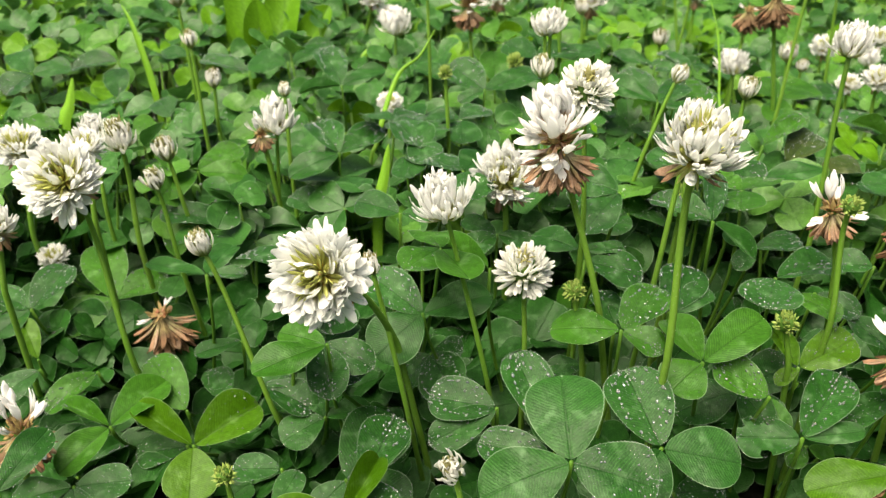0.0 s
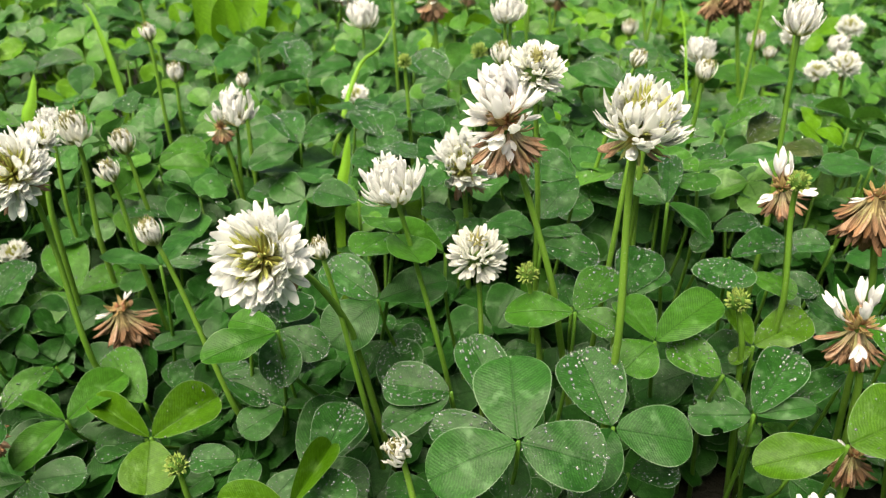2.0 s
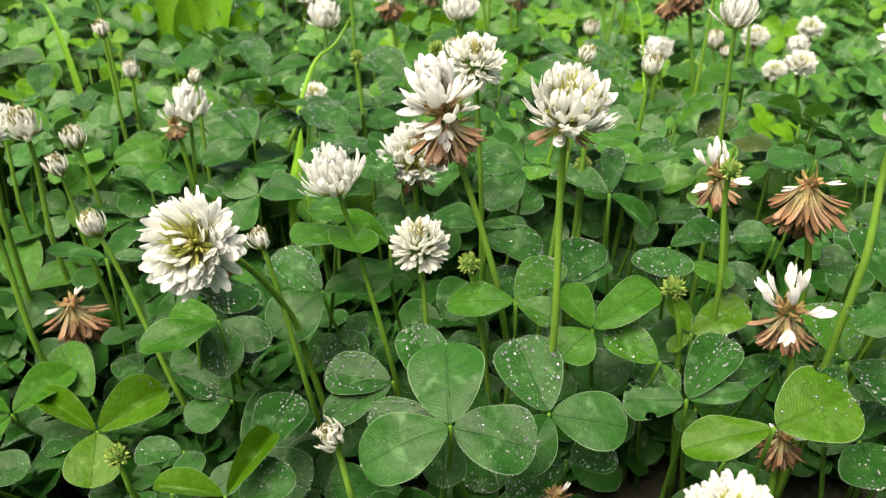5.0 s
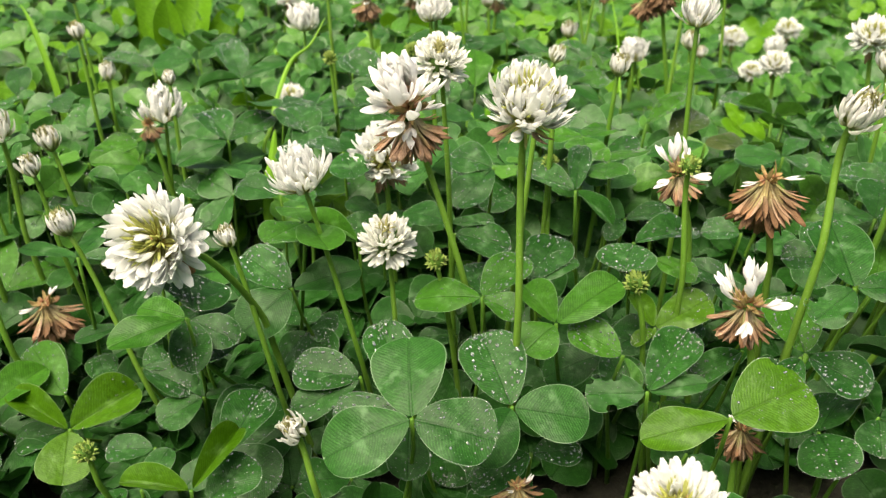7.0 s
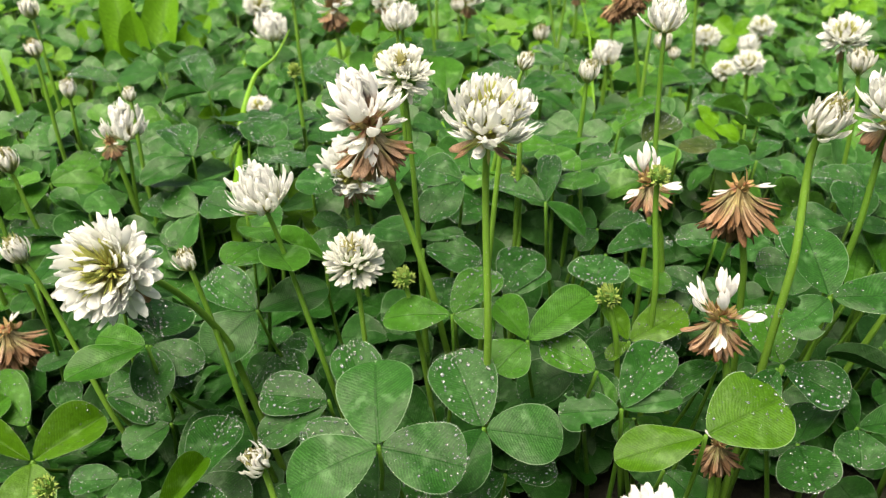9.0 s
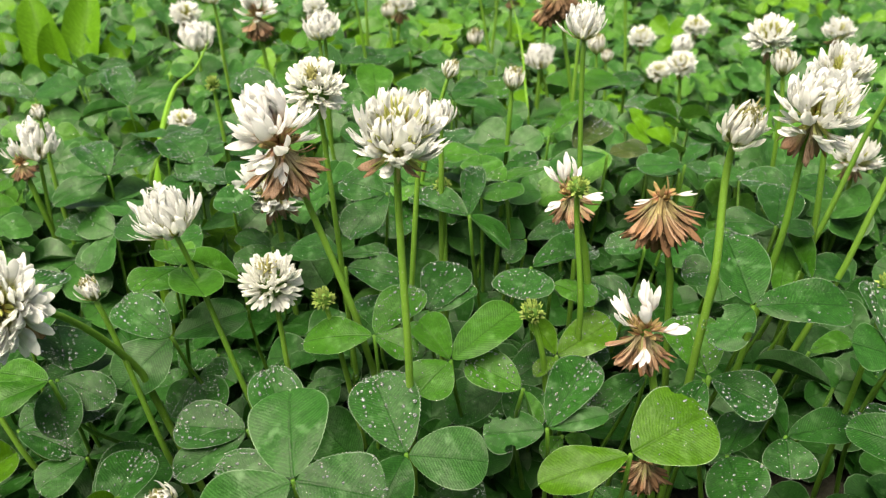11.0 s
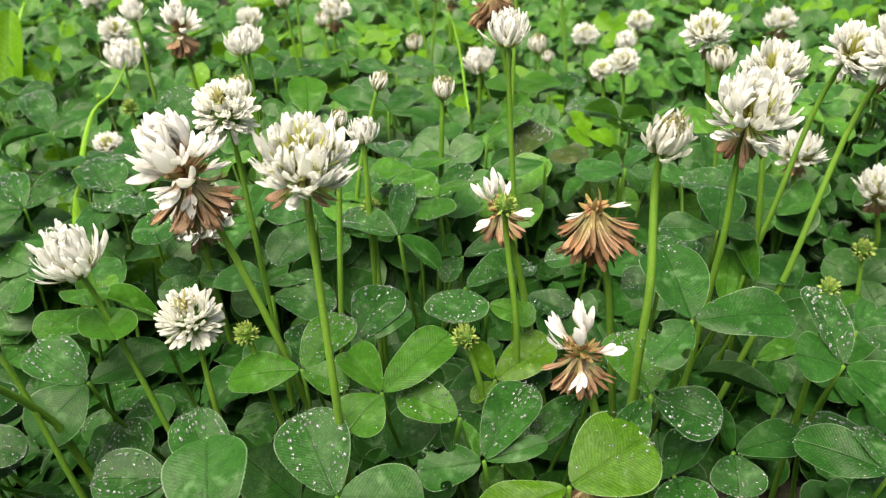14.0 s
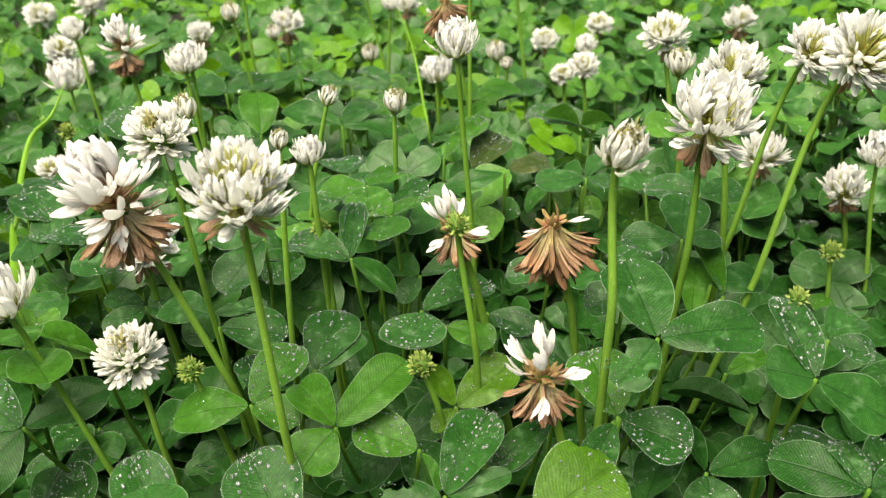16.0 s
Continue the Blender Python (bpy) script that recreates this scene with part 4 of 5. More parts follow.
leaf("dark", (-0.0697, 0.2185, 0.0752), (0.00, -0.15, 0.99), (-0.0887, 0.2253, 0.0762, 0.0073), (-0.0656, 0.2344, 0.0775, 0.0097), (-0.0584, 0.2193, 0.0753, 0.0054), wet=0.25)
leaf("mid", (-0.1176, 0.2627, 0.0399), (0.09, -0.41, 0.91), (-0.1354, 0.2506, 0.0362, 0.0153), (-0.1033, 0.2751, 0.0440, 0.0127), (-0.1306, 0.2869, 0.0520, 0.0167))
leaf("dark", (-0.1234, 0.2576, 0.0250), (0.00, -0.33, 0.94), (-0.1351, 0.2442, 0.0203, 0.0119))
leaf("dark", (-0.1259, 0.2507, 0.0173), (0.00, -0.37, 0.93), (-0.1117, 0.2606, 0.0212, 0.0173))
leaf("mid", (-0.1124, 0.2268, 0.0340), (0.00, -0.29, 0.96), (-0.1245, 0.2135, 0.0300, 0.0104))
leaf("mid", (-0.0989, 0.1995, 0.0340), (0.09, -0.37, 0.92), (-0.0870, 0.2165, 0.0396, 0.0122), (-0.1098, 0.1859, 0.0297, 0.0113), (-0.1139, 0.2060, 0.0381, 0.0059, 5), wet=0.25)
leaf("mid", (-0.0830, 0.2180, 0.0260), (0.00, -0.45, 0.89), (-0.0972, 0.2348, 0.0344, 0.0142))
leaf("lime", (-0.1338, 0.2323, 0.0350), (0.25, -0.50, 0.83), (-0.1416, 0.2430, 0.0438, 0.0074), wet=0.25)
leaf("dark", (-0.1114, 0.1596, 0.0460), (0.18, -0.37, 0.91), (-0.1052, 0.1781, 0.0522, 0.0096), wet=1.0)
leaf("dark", (-0.1301, 0.2253, 0.0360), (0.00, -0.33, 0.94), (-0.1402, 0.2158, 0.0327, 0.0109), wet=1.0)
leaf("dark", (-0.1404, 0.2476, 0.0450), (0.00, -0.33, 0.94), (-0.1490, 0.2381, 0.0417, 0.0110), (-0.1559, 0.2554, 0.0477, 0.0100), (-0.1339, 0.2666, 0.0516, 0.0135))
leaf("dark", (-0.0792, 0.2048, 0.0220), (0.00, -0.33, 0.94), (-0.0940, 0.2026, 0.0212, 0.0119))
leaf("dark", (-0.1028, 0.1788, 0.0300), (0.00, -0.37, 0.93), (-0.1188, 0.1753, 0.0286, 0.0107), (-0.0879, 0.1810, 0.0309, 0.0113), (-0.0982, 0.1686, 0.0259, 0.0102), wet=1.0)
leaf("mid", (0.0135, 0.2137, 0.0800), (0.10, -0.29, 0.95), (-0.0022, 0.2241, 0.0847, 0.0068, 5), (0.0042, 0.2147, 0.0812, 0.0048, 5), wet=0.25)
leaf("dark", (0.0410, 0.2017, 0.0550), (0.00, -0.33, 0.94), (0.0304, 0.2008, 0.0547, 0.0075), (0.0285, 0.1979, 0.0537, 0.0049))
leaf("dark", (-0.0779, 0.2759, 0.0646), (0.00, -0.45, 0.89), (-0.0764, 0.2986, 0.0759, 0.0143), (-0.1025, 0.2810, 0.0672, 0.0113), (-0.0677, 0.2727, 0.0630, 0.0077))
leaf("mid", (-0.0920, 0.2970, 0.0750), (0.09, -0.37, 0.92), (-0.0791, 0.3120, 0.0797, 0.0123), (-0.0746, 0.2985, 0.0739, 0.0112), (-0.1056, 0.2858, 0.0719, 0.0171), wet=0.25)
leaf("dark", (-0.0377, 0.2910, 0.0848), (0.09, -0.37, 0.92), (-0.0480, 0.3070, 0.0923, 0.0140), (-0.0235, 0.3060, 0.0894, 0.0117), (-0.0539, 0.2806, 0.0823, 0.0121))
leaf("dark", (-0.0430, 0.2790, 0.0671), (0.00, -0.41, 0.91), (-0.0556, 0.2869, 0.0706, 0.0117), (-0.0334, 0.2876, 0.0709, 0.0136), (-0.0451, 0.2683, 0.0623, 0.0086))
leaf("dark", (-0.0139, 0.2504, 0.0800), (0.00, -0.33, 0.94), (-0.0279, 0.2565, 0.0821, 0.0124), (-0.0028, 0.2502, 0.0799, 0.0077))
leaf("dark", (0.0181, 0.2550, 0.0700), (0.00, -0.33, 0.94), (0.0072, 0.2621, 0.0725, 0.0084), (0.0073, 0.2484, 0.0677, 0.0106), (0.0289, 0.2512, 0.0687, 0.0085))
leaf("dark", (0.0401, 0.2215, 0.0820), (0.00, -0.33, 0.94), (0.0276, 0.2288, 0.0845, 0.0117), (0.0532, 0.2225, 0.0824, 0.0053))
leaf("dark", (0.1325, 0.2292, 0.0720), (0.00, -0.33, 0.94), (0.1214, 0.2316, 0.0728, 0.0108))
leaf("dark", (0.1392, 0.1924, 0.0820), (0.00, -0.33, 0.94), (0.1304, 0.1940, 0.0826, 0.0112))
leaf("dark", (0.1562, 0.2605, 0.0850), (0.00, -0.29, 0.96), (0.1408, 0.2627, 0.0857, 0.0128), (0.1673, 0.2718, 0.0884, 0.0070), (0.1626, 0.2566, 0.0838, 0.0080))
leaf("dark", (-0.0441, 0.3622, 0.0880), (0.00, -0.41, 0.91), (-0.0539, 0.3858, 0.0986, 0.0144), (-0.0269, 0.3741, 0.0934, 0.0111), (-0.0619, 0.3588, 0.0865, 0.0064, 5))
leaf("dark", (-0.0749, 0.4057, 0.0860), (0.00, -0.37, 0.93), (-0.0945, 0.4074, 0.0867, 0.0188))
leaf("dark", (-0.0721, 0.4038, 0.0860), (0.00, -0.37, 0.93), (-0.0562, 0.4221, 0.0933, 0.0123))
leaf("mid", (-0.1862, 0.4377, 0.0800), (0.00, -0.51, 0.86), (-0.1920, 0.4633, 0.0954, 0.0228), wet=0.25)
leaf("dark", (-0.1589, 0.4123, 0.0850), (0.00, -0.29, 0.96), (-0.1804, 0.4094, 0.0841, 0.0145), wet=1.0)
leaf("dark", (-0.1918, 0.3903, 0.0850), (0.00, -0.37, 0.93), (-0.2079, 0.4091, 0.0925, 0.0126), (-0.1765, 0.3969, 0.0877, 0.0144), (-0.2006, 0.3792, 0.0806, 0.0199))
leaf("dark", (-0.1471, 0.3741, 0.0780), (0.00, -0.45, 0.89), (-0.1532, 0.3926, 0.0873, 0.0120))
leaf("mid", (-0.1584, 0.3355, 0.0780), (0.00, -0.29, 0.96), (-0.1786, 0.3381, 0.0788, 0.0118))
leaf("dark", (-0.1149, 0.3430, 0.0800), (0.00, -0.45, 0.89), (-0.1210, 0.3535, 0.0852, 0.0121))
leaf("dark", (-0.0900, 0.3247, 0.0800), (0.00, -0.37, 0.93), (-0.1042, 0.3285, 0.0815, 0.0131))
leaf("dark", (-0.1213, 0.4095, 0.0880), (0.00, -0.24, 0.97), (-0.1388, 0.4148, 0.0893, 0.0108), wet=1.0)
leaf("dark", (-0.0905, 0.3914, 0.0860), (0.00, -0.29, 0.96), (-0.1146, 0.4016, 0.0891, 0.0117), wet=1.0)
leaf("dark", (0.0173, 0.3430, 0.0920), (0.00, -0.41, 0.91), (0.0031, 0.3586, 0.0990, 0.0170), (0.0397, 0.3546, 0.0972, 0.0136), (0.0069, 0.3380, 0.0898, 0.0076))
leaf("mid", (0.0228, 0.3646, 0.0880), (0.00, -0.57, 0.82), (0.0230, 0.3799, 0.0987, 0.0135), wet=0.25)
leaf("dark", (0.0909, 0.3479, 0.0880), (0.00, -0.37, 0.93), (0.0768, 0.3626, 0.0939, 0.0144))
leaf("mid", (0.0993, 0.3526, 0.0850), (0.00, -0.45, 0.89), (0.1152, 0.3575, 0.0874, 0.0152))
leaf("dark", (0.0782, 0.4165, 0.0900), (0.00, -0.29, 0.96), (0.0588, 0.4116, 0.0885, 0.0154), wet=1.0)
leaf("dark", (0.1339, 0.2752, 0.0850), (0.00, -0.29, 0.96), (0.1135, 0.2738, 0.0846, 0.0095))
leaf("mid", (0.1187, 0.2980, 0.0850), (0.00, -0.37, 0.93), (0.1384, 0.3138, 0.0913, 0.0091))
leaf("mid", (0.0576, 0.3519, 0.0850), (0.00, -0.57, 0.82), (0.0591, 0.3711, 0.0984, 0.0159), wet=0.25)
leaf("dark", (0.0885, 0.3390, 0.0880), (0.00, -0.37, 0.93), (0.0681, 0.3547, 0.0943, 0.0115), (0.1019, 0.3512, 0.0929, 0.0126), (0.1078, 0.3355, 0.0866, 0.0081))
leaf("dark", (0.0447, 0.4078, 0.0880), (0.00, -0.37, 0.93), (0.0313, 0.4192, 0.0926, 0.0163), (0.0649, 0.4160, 0.0913, 0.0166), wet=1.0)
leaf("dark", (0.0991, 0.3931, 0.0880), (0.00, -0.29, 0.96), (0.0810, 0.4054, 0.0917, 0.0100), wet=1.0)
leaf("dark", (0.1167, 0.3949, 0.0850), (0.00, -0.29, 0.96), (0.0989, 0.3994, 0.0863, 0.0118), (0.1068, 0.4134, 0.0906, 0.0111), wet=1.0)
leaf("dark", (0.0017, 0.3962, 0.0800), (0.00, -0.37, 0.93), (-0.0133, 0.4069, 0.0843, 0.0120))
leaf("red", (0.1285, 0.2983, 0.0780), (0.00, -0.51, 0.86), (0.1434, 0.3114, 0.0859, 0.0141))
leaf("red", (0.1419, 0.2988, 0.0760), (0.00, -0.37, 0.93), (0.1577, 0.3002, 0.0766, 0.0120))
leaf("dark", (0.1590, 0.3721, 0.0780), (0.00, -0.37, 0.93), (0.1819, 0.3785, 0.0806, 0.0107), wet=1.0)
leaf("dark", (0.1869, 0.3305, 0.0760), (0.00, -0.24, 0.97), (0.1579, 0.3487, 0.0805, 0.0165), wet=1.0)
leaf("dark", (0.1586, 0.2698, 0.0780), (0.00, -0.37, 0.93), (0.1465, 0.2758, 0.0804, 0.0102))
leaf("dark", (0.1929, 0.3067, 0.0750), (0.00, -0.37, 0.93), (0.1795, 0.3127, 0.0774, 0.0117), (0.2051, 0.3134, 0.0777, 0.0090))
leaf("dark", (-0.0269, 0.1791, 0.0322), (0.00, -0.47, 0.88), (-0.0151, 0.1972, 0.0418), (-0.0098, 0.1722, 0.0285), (-0.0344, 0.1722, 0.0285))
leaf("dark", (0.1518, 0.2240, 0.0676), (-0.14, -0.14, 0.98), (0.1414, 0.2350, 0.0677), (0.1660, 0.2341, 0.0709), (0.1496, 0.2093, 0.0652))
leaf("dark", (0.0650, 0.2709, 0.0699), (0.37, -0.25, 0.90), (0.0451, 0.2759, 0.0793), (0.0538, 0.2590, 0.0711), (0.0789, 0.2816, 0.0672))
leaf("dark", (0.1772, 0.1471, 0.0502), (0.13, -0.26, 0.96), (0.1635, 0.1610, 0.0559), (0.1935, 0.1552, 0.0502), (0.1662, 0.1374, 0.0491))
leaf("dark", (0.0820, 0.1900, 0.0550), (-0.26, -0.26, 0.93), (0.0652, 0.1888, 0.0500), (0.0871, 0.1762, 0.0526), (0.0969, 0.1954, 0.0606))
leaf("dark", (-0.0435, 0.2097, 0.0833), (0.00, -0.00, 1.00), (-0.0566, 0.2199, 0.0833), (-0.0373, 0.2234, 0.0833), (-0.0365, 0.1944, 0.0833))
leaf("mid", (-0.0006, 0.2076, 0.0898), (0.14, -0.00, 0.99), (0.0068, 0.1938, 0.0888), (-0.0055, 0.2201, 0.0905), (-0.0095, 0.1958, 0.0910))
leaf("dark", (0.1295, 0.1569, 0.0519), (-0.37, 0.13, 0.92), (0.1237, 0.1664, 0.0482), (0.1403, 0.1691, 0.0546), (0.1265, 0.1414, 0.0529))
leaf("dark", (0.1419, 0.3227, 0.0673), (-0.26, -0.26, 0.93), (0.1251, 0.3199, 0.0619), (0.1522, 0.3122, 0.0672), (0.1466, 0.3383, 0.0729))
leaf("dark", (0.0512, 0.4266, 0.0808), (0.24, -0.45, 0.86), (0.0424, 0.4389, 0.0897), (0.0649, 0.4357, 0.0818), (0.0472, 0.4128, 0.0745))
leaf("dark", (-0.0137, 0.2803, 0.0882), (-0.26, -0.13, 0.96), (-0.0049, 0.2899, 0.0920), (-0.0107, 0.2659, 0.0870), (-0.0014, 0.2740, 0.0907))
leaf("dark", (-0.0098, 0.3133, 0.0863), (-0.26, -0.26, 0.93), (0.0029, 0.3180, 0.0911), (0.0013, 0.3057, 0.0873), (-0.0157, 0.3297, 0.0892))
leaf("dark", (0.0066, 0.2603, 0.0906), (0.00, -0.14, 0.99), (-0.0045, 0.2689, 0.0918), (0.0137, 0.2720, 0.0922), (0.0110, 0.2451, 0.0885))
leaf("dark", (0.0070, 0.3203, 0.0872), (0.00, -0.14, 0.99), (-0.0069, 0.3263, 0.0880), (0.0169, 0.3302, 0.0886), (0.0077, 0.3031, 0.0848))
leaf("dark", (-0.0065, 0.2895, 0.0920), (0.14, -0.14, 0.98), (-0.0185, 0.2982, 0.0948), (-0.0001, 0.3004, 0.0926), (-0.0062, 0.2744, 0.0898))
leaf("mid", (0.0877, 0.2640, 0.0929), (0.00, -0.00, 1.00), (0.0738, 0.2680, 0.0929), (0.1007, 0.2748, 0.0929), (0.0856, 0.2479, 0.0929))
leaf("mid", (0.0904, 0.2365, 0.0943), (-0.14, 0.14, 0.98), (0.1018, 0.2468, 0.0944), (0.0824, 0.2499, 0.0913), (0.0855, 0.2219, 0.0956))
leaf("mid", (0.1479, 0.3635, 0.0821), (-0.13, -0.26, 0.96), (0.1662, 0.3707, 0.0866), (0.1413, 0.3800, 0.0857), (0.1427, 0.3488, 0.0773))
leaf("dark", (0.0852, 0.2937, 0.0857), (0.00, -0.00, 1.00), (0.0978, 0.2797, 0.0857), (0.0778, 0.2771, 0.0857), (0.0836, 0.3109, 0.0857))
leaf("dark", (0.0931, 0.2625, 0.0860), (-0.54, -0.00, 0.84), (0.1033, 0.2552, 0.0926), (0.0858, 0.2730, 0.0813), (0.0922, 0.2448, 0.0854))
leaf("dark", (-0.0175, 0.2981, 0.0944), (0.14, -0.00, 0.99), (-0.0099, 0.3100, 0.0934), (-0.0075, 0.2821, 0.0930), (-0.0291, 0.3065, 0.0961))
leaf("dark", (-0.0406, 0.2212, 0.0680), (0.37, 0.25, 0.90), (-0.0381, 0.2337, 0.0636), (-0.0315, 0.1999, 0.0702), (-0.0502, 0.2298, 0.0696))
leaf("dark", (-0.0340, 0.2048, 0.0599), (0.00, -0.00, 1.00), (-0.0431, 0.2118, 0.0599), (-0.0280, 0.2166, 0.0599), (-0.0244, 0.1887, 0.0599))
leaf("dark", (-0.0037, 0.2149, 0.0498), (-0.51, -0.32, 0.80), (-0.0123, 0.2105, 0.0425), (0.0023, 0.1991, 0.0472), (0.0052, 0.2102, 0.0537))


# ---- grass and weeds between the clover ----
def grass_blade(points, width, label):
    """A creased, tapering blade of grass that rises out of the ground through the points."""
    pts = [Vector(p) for p in points]
    foot = Vector((pts[0].x, pts[0].y - 0.004, -0.003))
    knots = [foot] + pts
    line = []
    for n in range(len(knots) - 1):
        p0, p1, p2, p3 = knots[max(n - 1, 0)], knots[n], knots[n + 1], knots[min(n + 2, len(knots) - 1)]
        for k in range(4):
            t = k / 4
            line.append(0.5 * (2 * p1 + (p2 - p0) * t + (2 * p0 - 5 * p1 + 4 * p2 - p3) * t * t + (3 * p1 - p0 - 3 * p2 + p3) * t**3))
    line.append(knots[-1])
    verts, faces = [], []
    last = len(line) - 1
    for n, p in enumerate(line):
        way = (line[min(n + 1, last)] - line[max(n - 1, 0)]).normalized()
        side = way.cross(Vector((0.25, 1, 0.3))).normalized()
        face = side.cross(way)
        w = width * 0.5 * min(1.0, 0.45 + n / last * 1.2) * (1 - (n / last) ** 3) + 0.0001
        for a, b in ((-1, 0), (-0.5, 0.28), (0, 0.5), (0.5, 0.28), (1, 0)):
            verts.append(p - foot + side * (w * a) - face * (w * b))
    for n in range(last):
        for k in range(4):
            i = n * 5 + k
            faces.append((i, i + 1, i + 6, i + 5))
    thing = new("grass_blade", mesh_of("grass_blade", verts, faces, GRASS))
    thing.matrix_basis = Matrix.Translation(foot)
    tagged(thing, label, "grass blade", "grass blades in the clover")


grass_blade([(-0.0281, 0.3040, 0.0688), (-0.0253, 0.3109, 0.0819), (-0.0218, 0.3176, 0.0944), (-0.0166, 0.3234, 0.1054), (-0.0092, 0.3263, 0.1108), (-0.0031, 0.3312, 0.1200)], 0.0019, "bright green grass blade bending over the clover")
grass_blade([(0.1290, 0.3794, 0.0619), (0.1291, 0.3864, 0.0754), (0.1291, 0.3952, 0.0924), (0.1278, 0.4020, 0.1050), (0.1251, 0.4079, 0.1154)], 0.0010, "thin dry grass stalk standing over the clover")
grass_blade([(-0.1291, 0.3734, 0.0700), (-0.1367, 0.3805, 0.1061), (-0.1430, 0.3864, 0.1172)], 0.0040, "broad bright green grass blade among clover")
grass_blade([(-0.1604, 0.3431, 0.0700), (-0.1569, 0.3459, 0.0850), (-0.1545, 0.3481, 0.0960)], 0.0060, "short broad grass blade, yellow-green")
grass_blade([(-0.0240, 0.2802, 0.0600), (-0.0209, 0.2835, 0.0800), (-0.0193, 0.2851, 0.0907)], 0.0045, "short bright grass blade between clover leaves")
for _ in range(46):
    x, y, up = rng.uniform(-0.40, 0.16), rng.uniform(0.40, 0.95), rng.uniform(0.075, 0.115)
    if x > 0.5 * y - 0.2:
        continue
    dx, dy = rng.uniform(-0.04, 0.04), rng.uniform(-0.03, 0.03)
    grass_blade([(x, y, 0.5 * up), (x + 0.3 * dx, y + 0.3 * dy, 0.85 * up), (x + dx, y + dy, up)], rng.uniform(0.003, 0.006), "bright green grass blade behind the clover")


def broad_weed(joint, size, tips, colour="lime"):
    """A low weed with broad, upright, yellow-green leaves."""
    joint = Vector(joint)
    thing = new("broad_leaf_weed")
    thing.matrix_basis = Matrix.Translation((joint.x, joint.y, 0))
    tagged(thing, "broad-leaved weed with upright " + ("dark green" if colour == "dark" else "yellow-green") + " leaves", "weed")
    shape = leaflet_shape(12, 8, 0.62, 0.25, 0.15, 0.1, 0.0, 0.0, rng)
    blade = mesh_of("leaf_blade", shape[0], shape[1], FIELD_LEAF[colour], uv=shape[2], along=[0.0] * len(shape[0]))
    top = Vector((0, 0, joint.z * 0.6))
    verts, faces = tube([Vector((0, 0, -0.003)), top * 0.5, top], [0.002, 0.0018, 0.0014], 7)
    part("stem", mesh_of("stem", verts, faces, STEM), thing)
    for tip in tips:
        way = Vector(tip) - Vector((joint.x, joint.y, 0)) - top
        part("leaf_blade", blade, thing, frame_of(top, way, (0, -0.7, 0.7), (way.length, way.length * size, way.length)))


broad_weed((-0.0960, 0.4574, 0.0700), 0.42, [(-0.1130, 0.4771, 0.1160), (-0.0840, 0.4793, 0.1180), (-0.0640, 0.4706, 0.1000), (-0.1290, 0.4706, 0.1000), (-0.0976, 0.4500, 0.1050)])


# ---- the rest of the patch, and unseen leaves that block light near the camera ----
def canopy(x, y):
    """Height of the leaf canopy: lower towards the near left, rolling gently elsewhere."""
    dip = max(0.0, min(1.0, (0.01 - x) / 0.05)) * max(0.0, min(1.0, (0.25 - y) / 0.05))
    right = max(0.0, min(1.0, (x - 0.10) / 0.08)) * max(0.0, min(1.0, (0.2 - y) / 0.04))
    rise = max(0.0, min(1.0, (y - 0.22) / 0.08))
    fall = max(0.0, min(1.0, (x - 0.11) / 0.08)) * max(0.0, min(1.0, (y - 0.33) / 0.07))
    return 0.072 + 0.013 * rise - 0.03 * fall - 0.036 * dip - 0.014 * right + 0.008 * noise.noise((x * 11, y * 11, 5.0))


def random_leaf(x, y, z, spread=0.42, scale=1.0):
    """Joint, normal and three tips of a leaf that grows by chance."""
    normal = Vector((rng.gauss(0, spread), rng.gauss(-0.32, spread), 1)).normalized()
    side = normal.orthogonal().normalized()
    other = normal.cross(side)
    start, size = rng.uniform(0, 6.3), rng.uniform(0.0105, 0.0185) * scale
    joint = Vector((x, y, z))
    tips = []
    for k in range(3):
        w = start + k * 2.094 + rng.uniform(-0.25, 0.25)
        way = side * math.cos(w) + other * math.sin(w) + normal * rng.uniform(-0.12, 0.3)
        tips.append(joint + way.normalized() * size * rng.uniform(0.9, 1.1))
    return joint, normal, tips


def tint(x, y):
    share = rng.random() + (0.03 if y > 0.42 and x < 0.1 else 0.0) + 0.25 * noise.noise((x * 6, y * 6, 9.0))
    # paler with distance: young leaves, plus sky sheen put into the choice of green
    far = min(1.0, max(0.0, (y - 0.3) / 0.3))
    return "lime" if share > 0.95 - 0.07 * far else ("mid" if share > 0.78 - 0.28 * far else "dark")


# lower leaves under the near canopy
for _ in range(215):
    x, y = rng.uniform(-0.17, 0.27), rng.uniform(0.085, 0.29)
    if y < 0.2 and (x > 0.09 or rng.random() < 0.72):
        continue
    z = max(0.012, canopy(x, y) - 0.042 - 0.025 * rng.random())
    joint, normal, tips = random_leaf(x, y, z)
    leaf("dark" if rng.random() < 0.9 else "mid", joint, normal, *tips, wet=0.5)


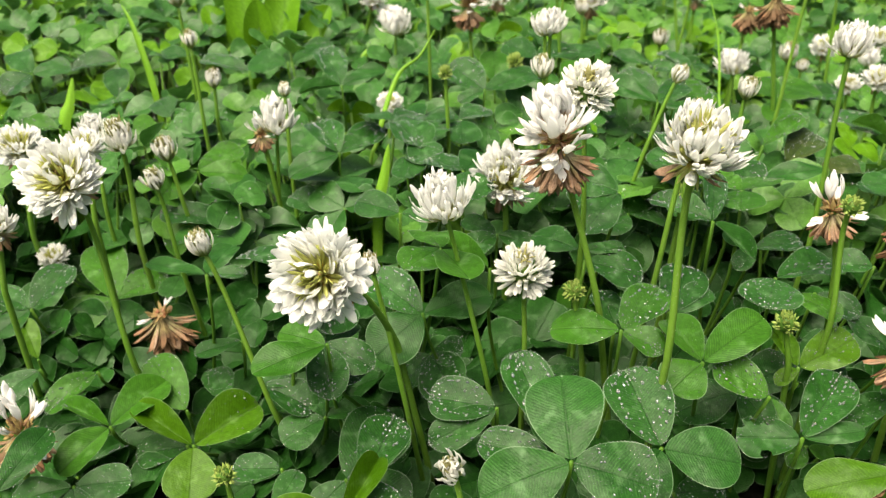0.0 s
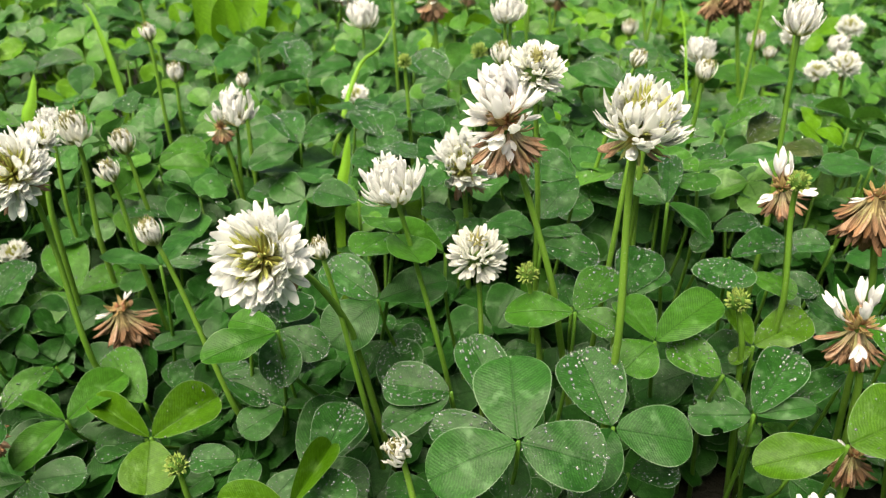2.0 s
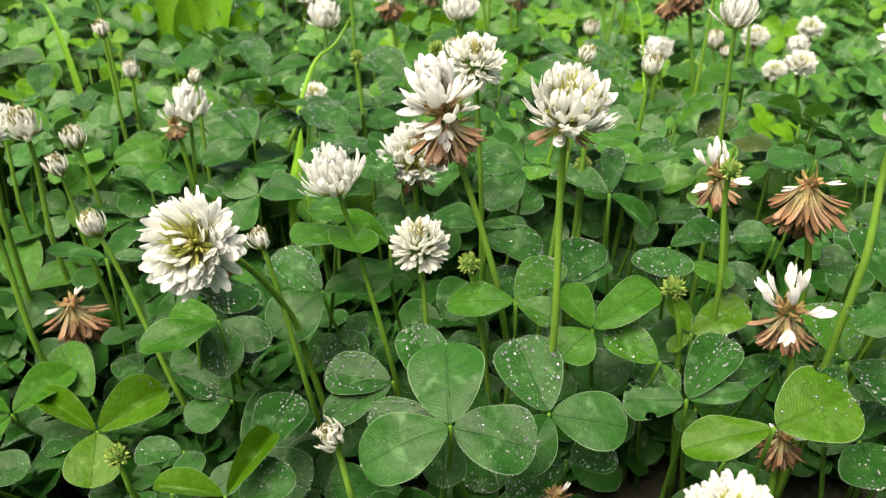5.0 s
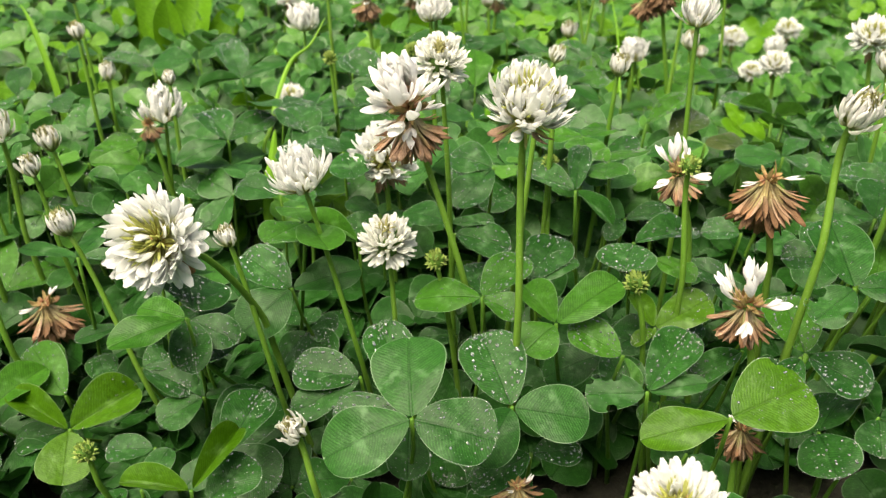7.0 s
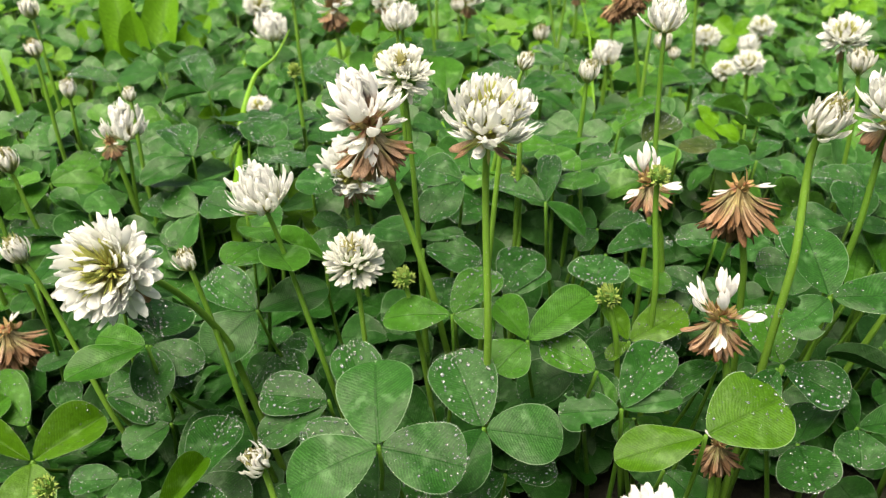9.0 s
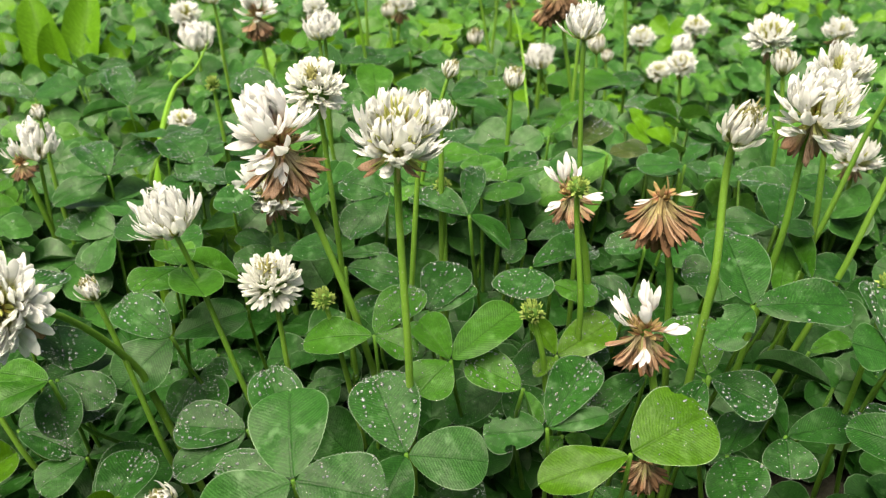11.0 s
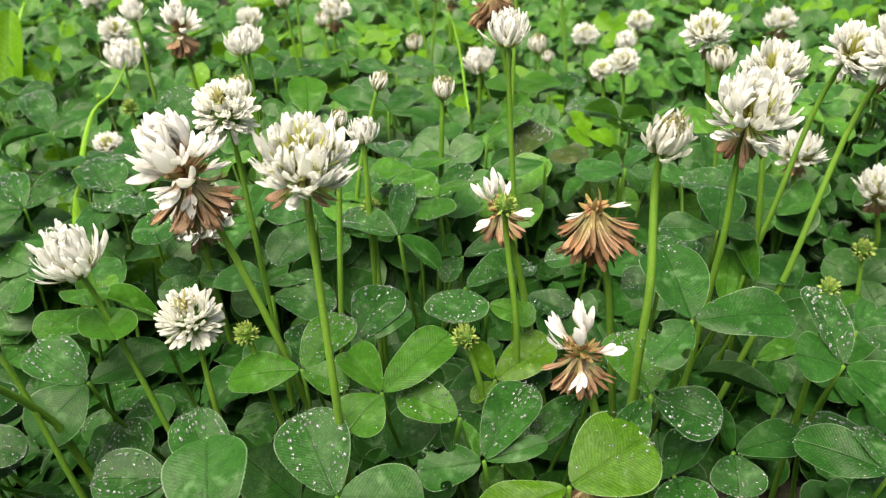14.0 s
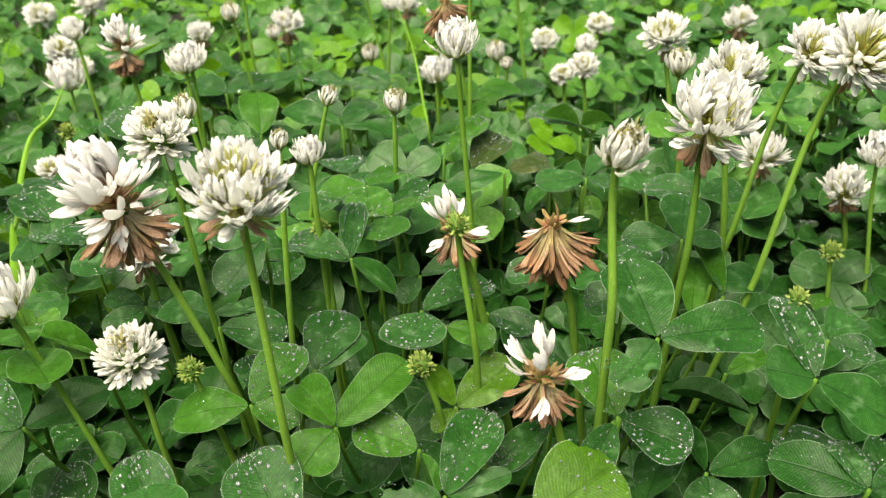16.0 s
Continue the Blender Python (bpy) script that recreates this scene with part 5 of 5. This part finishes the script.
def field_leaves(name, colour, spots, rows=7, cols=4):
    """Many leaves in one mesh, for the part of the patch that nobody could count."""
    blades = [leaflet_shape(rows, cols, rng.uniform(0.8, 0.98), rng.uniform(0.08, 0.55), rng.uniform(-0.02, 0.25), 0.12, 0.03, 0.0, rng) for _ in range(6)]
    shapes = [np.array(b[0]) for b in blades]
    rim0, rims = np.array(blades[0][3]), []
    faces0, uv0 = np.array(blades[0][1]), [np.array(b[2]) for b in blades]
    verts, faces, uv, count = [], [], [], 0
    for joint, normal, tips in spots:
        for tip in tips:
            way = tip - joint
            n = rng.randrange(6)
            m = np.array(frame_of(joint, way, normal, (way.length,) * 3))
            verts.append(shapes[n] @ m[:3, :3].T + m[:3, 3])
            faces.append(faces0 + count)
            uv.append(uv0[n])
            rims.append(rim0)
            count += len(shapes[n])
    verts, faces, uv = np.concatenate(verts), np.concatenate(faces), np.concatenate(uv)
    ob = new(name, mesh_of(name, verts.tolist(), faces.tolist(), FIELD_LEAF[colour], uv=uv, along=np.concatenate(rims)))
    label = {"low": "dark green clover leaves low in the patch, coloured for shade", "dark": "dense carpet of dark green clover leaves", "mid": "fresh green clover leaves spread through the patch", "lime": "bright young leaves scattered through the patch"}[colour]
    tagged(ob, label, "clover leaves", kind="stuff")


def field_stalks(spots):
    verts, faces = [], []
    for joint, normal, _ in spots:
        foot = Vector((joint.x + rng.uniform(-0.012, 0.012), joint.y + rng.uniform(-0.012, 0.012), -0.002))
        v, f = tube([foot, foot.lerp(joint, 0.55) + Vector((0, 0, 0.004)), joint], [0.0008, 0.0007, 0.0006], 4)
        base = len(verts)
        verts += v
        faces += [tuple(base + i for i in q) for q in f]
    tagged(new("leaf_stalks", mesh_of("leaf_stalks", verts, faces, PETIOLE)), "thin green stalks under the clover leaves", "leaf stalks", kind="stuff")


spots, low_spots = {"dark": [], "mid": [], "lime": []}, []
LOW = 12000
# out of view, the band up to y 0.105 is dense to block light
for near, far, density, x0, x1 in ((0.27, 0.62, 7200, -0.32, 0.46), (0.62, 1.0, 5600, -0.60, 0.72), (1.0, 1.7, 2600, -1.0, 1.1), (-0.3, 0.105, 4600, -0.4, 0.5), (0.09, 0.27, 4200, -0.5, -0.165), (0.09, 0.27, 4200, 0.262, 0.6), (0.08, 0.40, LOW, -0.22, 0.33)):
    for _ in range(int((far - near) * (x1 - x0) * density)):
        x, y = rng.uniform(x0, x1), rng.uniform(near, far)
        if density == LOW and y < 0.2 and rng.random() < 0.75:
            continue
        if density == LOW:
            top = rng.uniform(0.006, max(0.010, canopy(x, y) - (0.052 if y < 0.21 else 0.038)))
        # unseen leaves just short of the view, held high to shade the gaps
        elif 0.06 < y < 0.105 and abs(x - 0.03) < 0.25:
            top = canopy(x, y) - rng.uniform(0.004, 0.022)
        else:
            # below y 0.06 the unseen leaves are raised to screen light from behind
            top = canopy(x, y) - 0.03 * rng.random() ** 1.4 + 0.004 + (0.018 if y < 0.06 else (-0.012 if y < 0.42 else 0.0))
        for head in HEADS:
            ahead = head.y - y
            if y > 0.25 and -0.012 < ahead < 0.06 and abs(x - head.x) < 0.022:
                top = min(top, head.z - 0.02 + 0.25 * max(0.0, ahead))
        made = random_leaf(x, y, max(0.01, top), 0.5, 0.82 if y > 0.3 else 1.0)
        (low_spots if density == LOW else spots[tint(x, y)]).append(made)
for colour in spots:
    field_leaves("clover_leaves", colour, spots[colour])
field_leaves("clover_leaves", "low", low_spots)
field_stalks([s for colour in spots for s in spots[colour] if s[0].y < 0.75])

# the patch goes on round about
round_about = []
while len(round_about) < 14000:
    x, y = rng.uniform(-2.0, 2.0), rng.uniform(-1.5, 2.3)
    seen = (-0.4 < x < 0.5 and -0.3 < y < 0.27) or (-0.32 < x < 0.46 and 0.2 < y < 0.62) or (-0.6 < x < 0.72 and 0.62 < y < 1.0) or (-1.0 < x < 1.1 and 1.0 < y < 1.7)
    if seen or math.hypot(x, y - 0.3) > 1.6 + 0.5 * noise.noise((x * 2, y * 2, 4.0)):
        continue
    joint, normal, tips = random_leaf(x, y, canopy(x, y) - 0.03 * rng.random())
    round_about.append((joint, normal, [joint + (tip - joint) * 1.5 for tip in tips]))
field_leaves("clover_leaves", "mid", round_about, 3, 2)


def field_dew(count):
    """Fine beads of dew on the leaves of the open patch."""
    verts, faces = [], []
    pool = [q for colour in ("dark", "mid") for q in spots[colour] if 0.26 < q[0].y < 0.62]
    for _ in range(count):
        joint, normal, tips = rng.choice(pool)
        p = joint.lerp(rng.choice(tips), rng.uniform(0.25, 0.95))
        out = normal.orthogonal().normalized()
        other = normal.cross(out)
        p = p + out * rng.uniform(-0.004, 0.004) + other * rng.uniform(-0.004, 0.004) + normal * 0.0008
        r = 0.00014 + 0.0004 * rng.random() ** 4
        base = len(verts)
        for k in range(5):
            w = 1.2566 * k
            verts.append(p + (out * math.cos(w) + other * math.sin(w)) * r - normal * 0.0004)
            verts.append(p + (out * math.cos(w + 0.6) + other * math.sin(w + 0.6)) * r * 0.8 + normal * r * 0.6)
        verts.append(p + normal * r)
        for k in range(5):
            a, b = base + 2 * k, base + 2 * ((k + 1) % 5)
            faces += [(a, b, a + 1), (b, b + 1, a + 1), (a + 1, b + 1, base + 10)]
    tagged(new("dew", mesh_of("dew", verts, faces, FINE_DEW)), "fine beads of clear dew with whitened glint on the leaves", "dew", kind="stuff")


field_dew(30000)
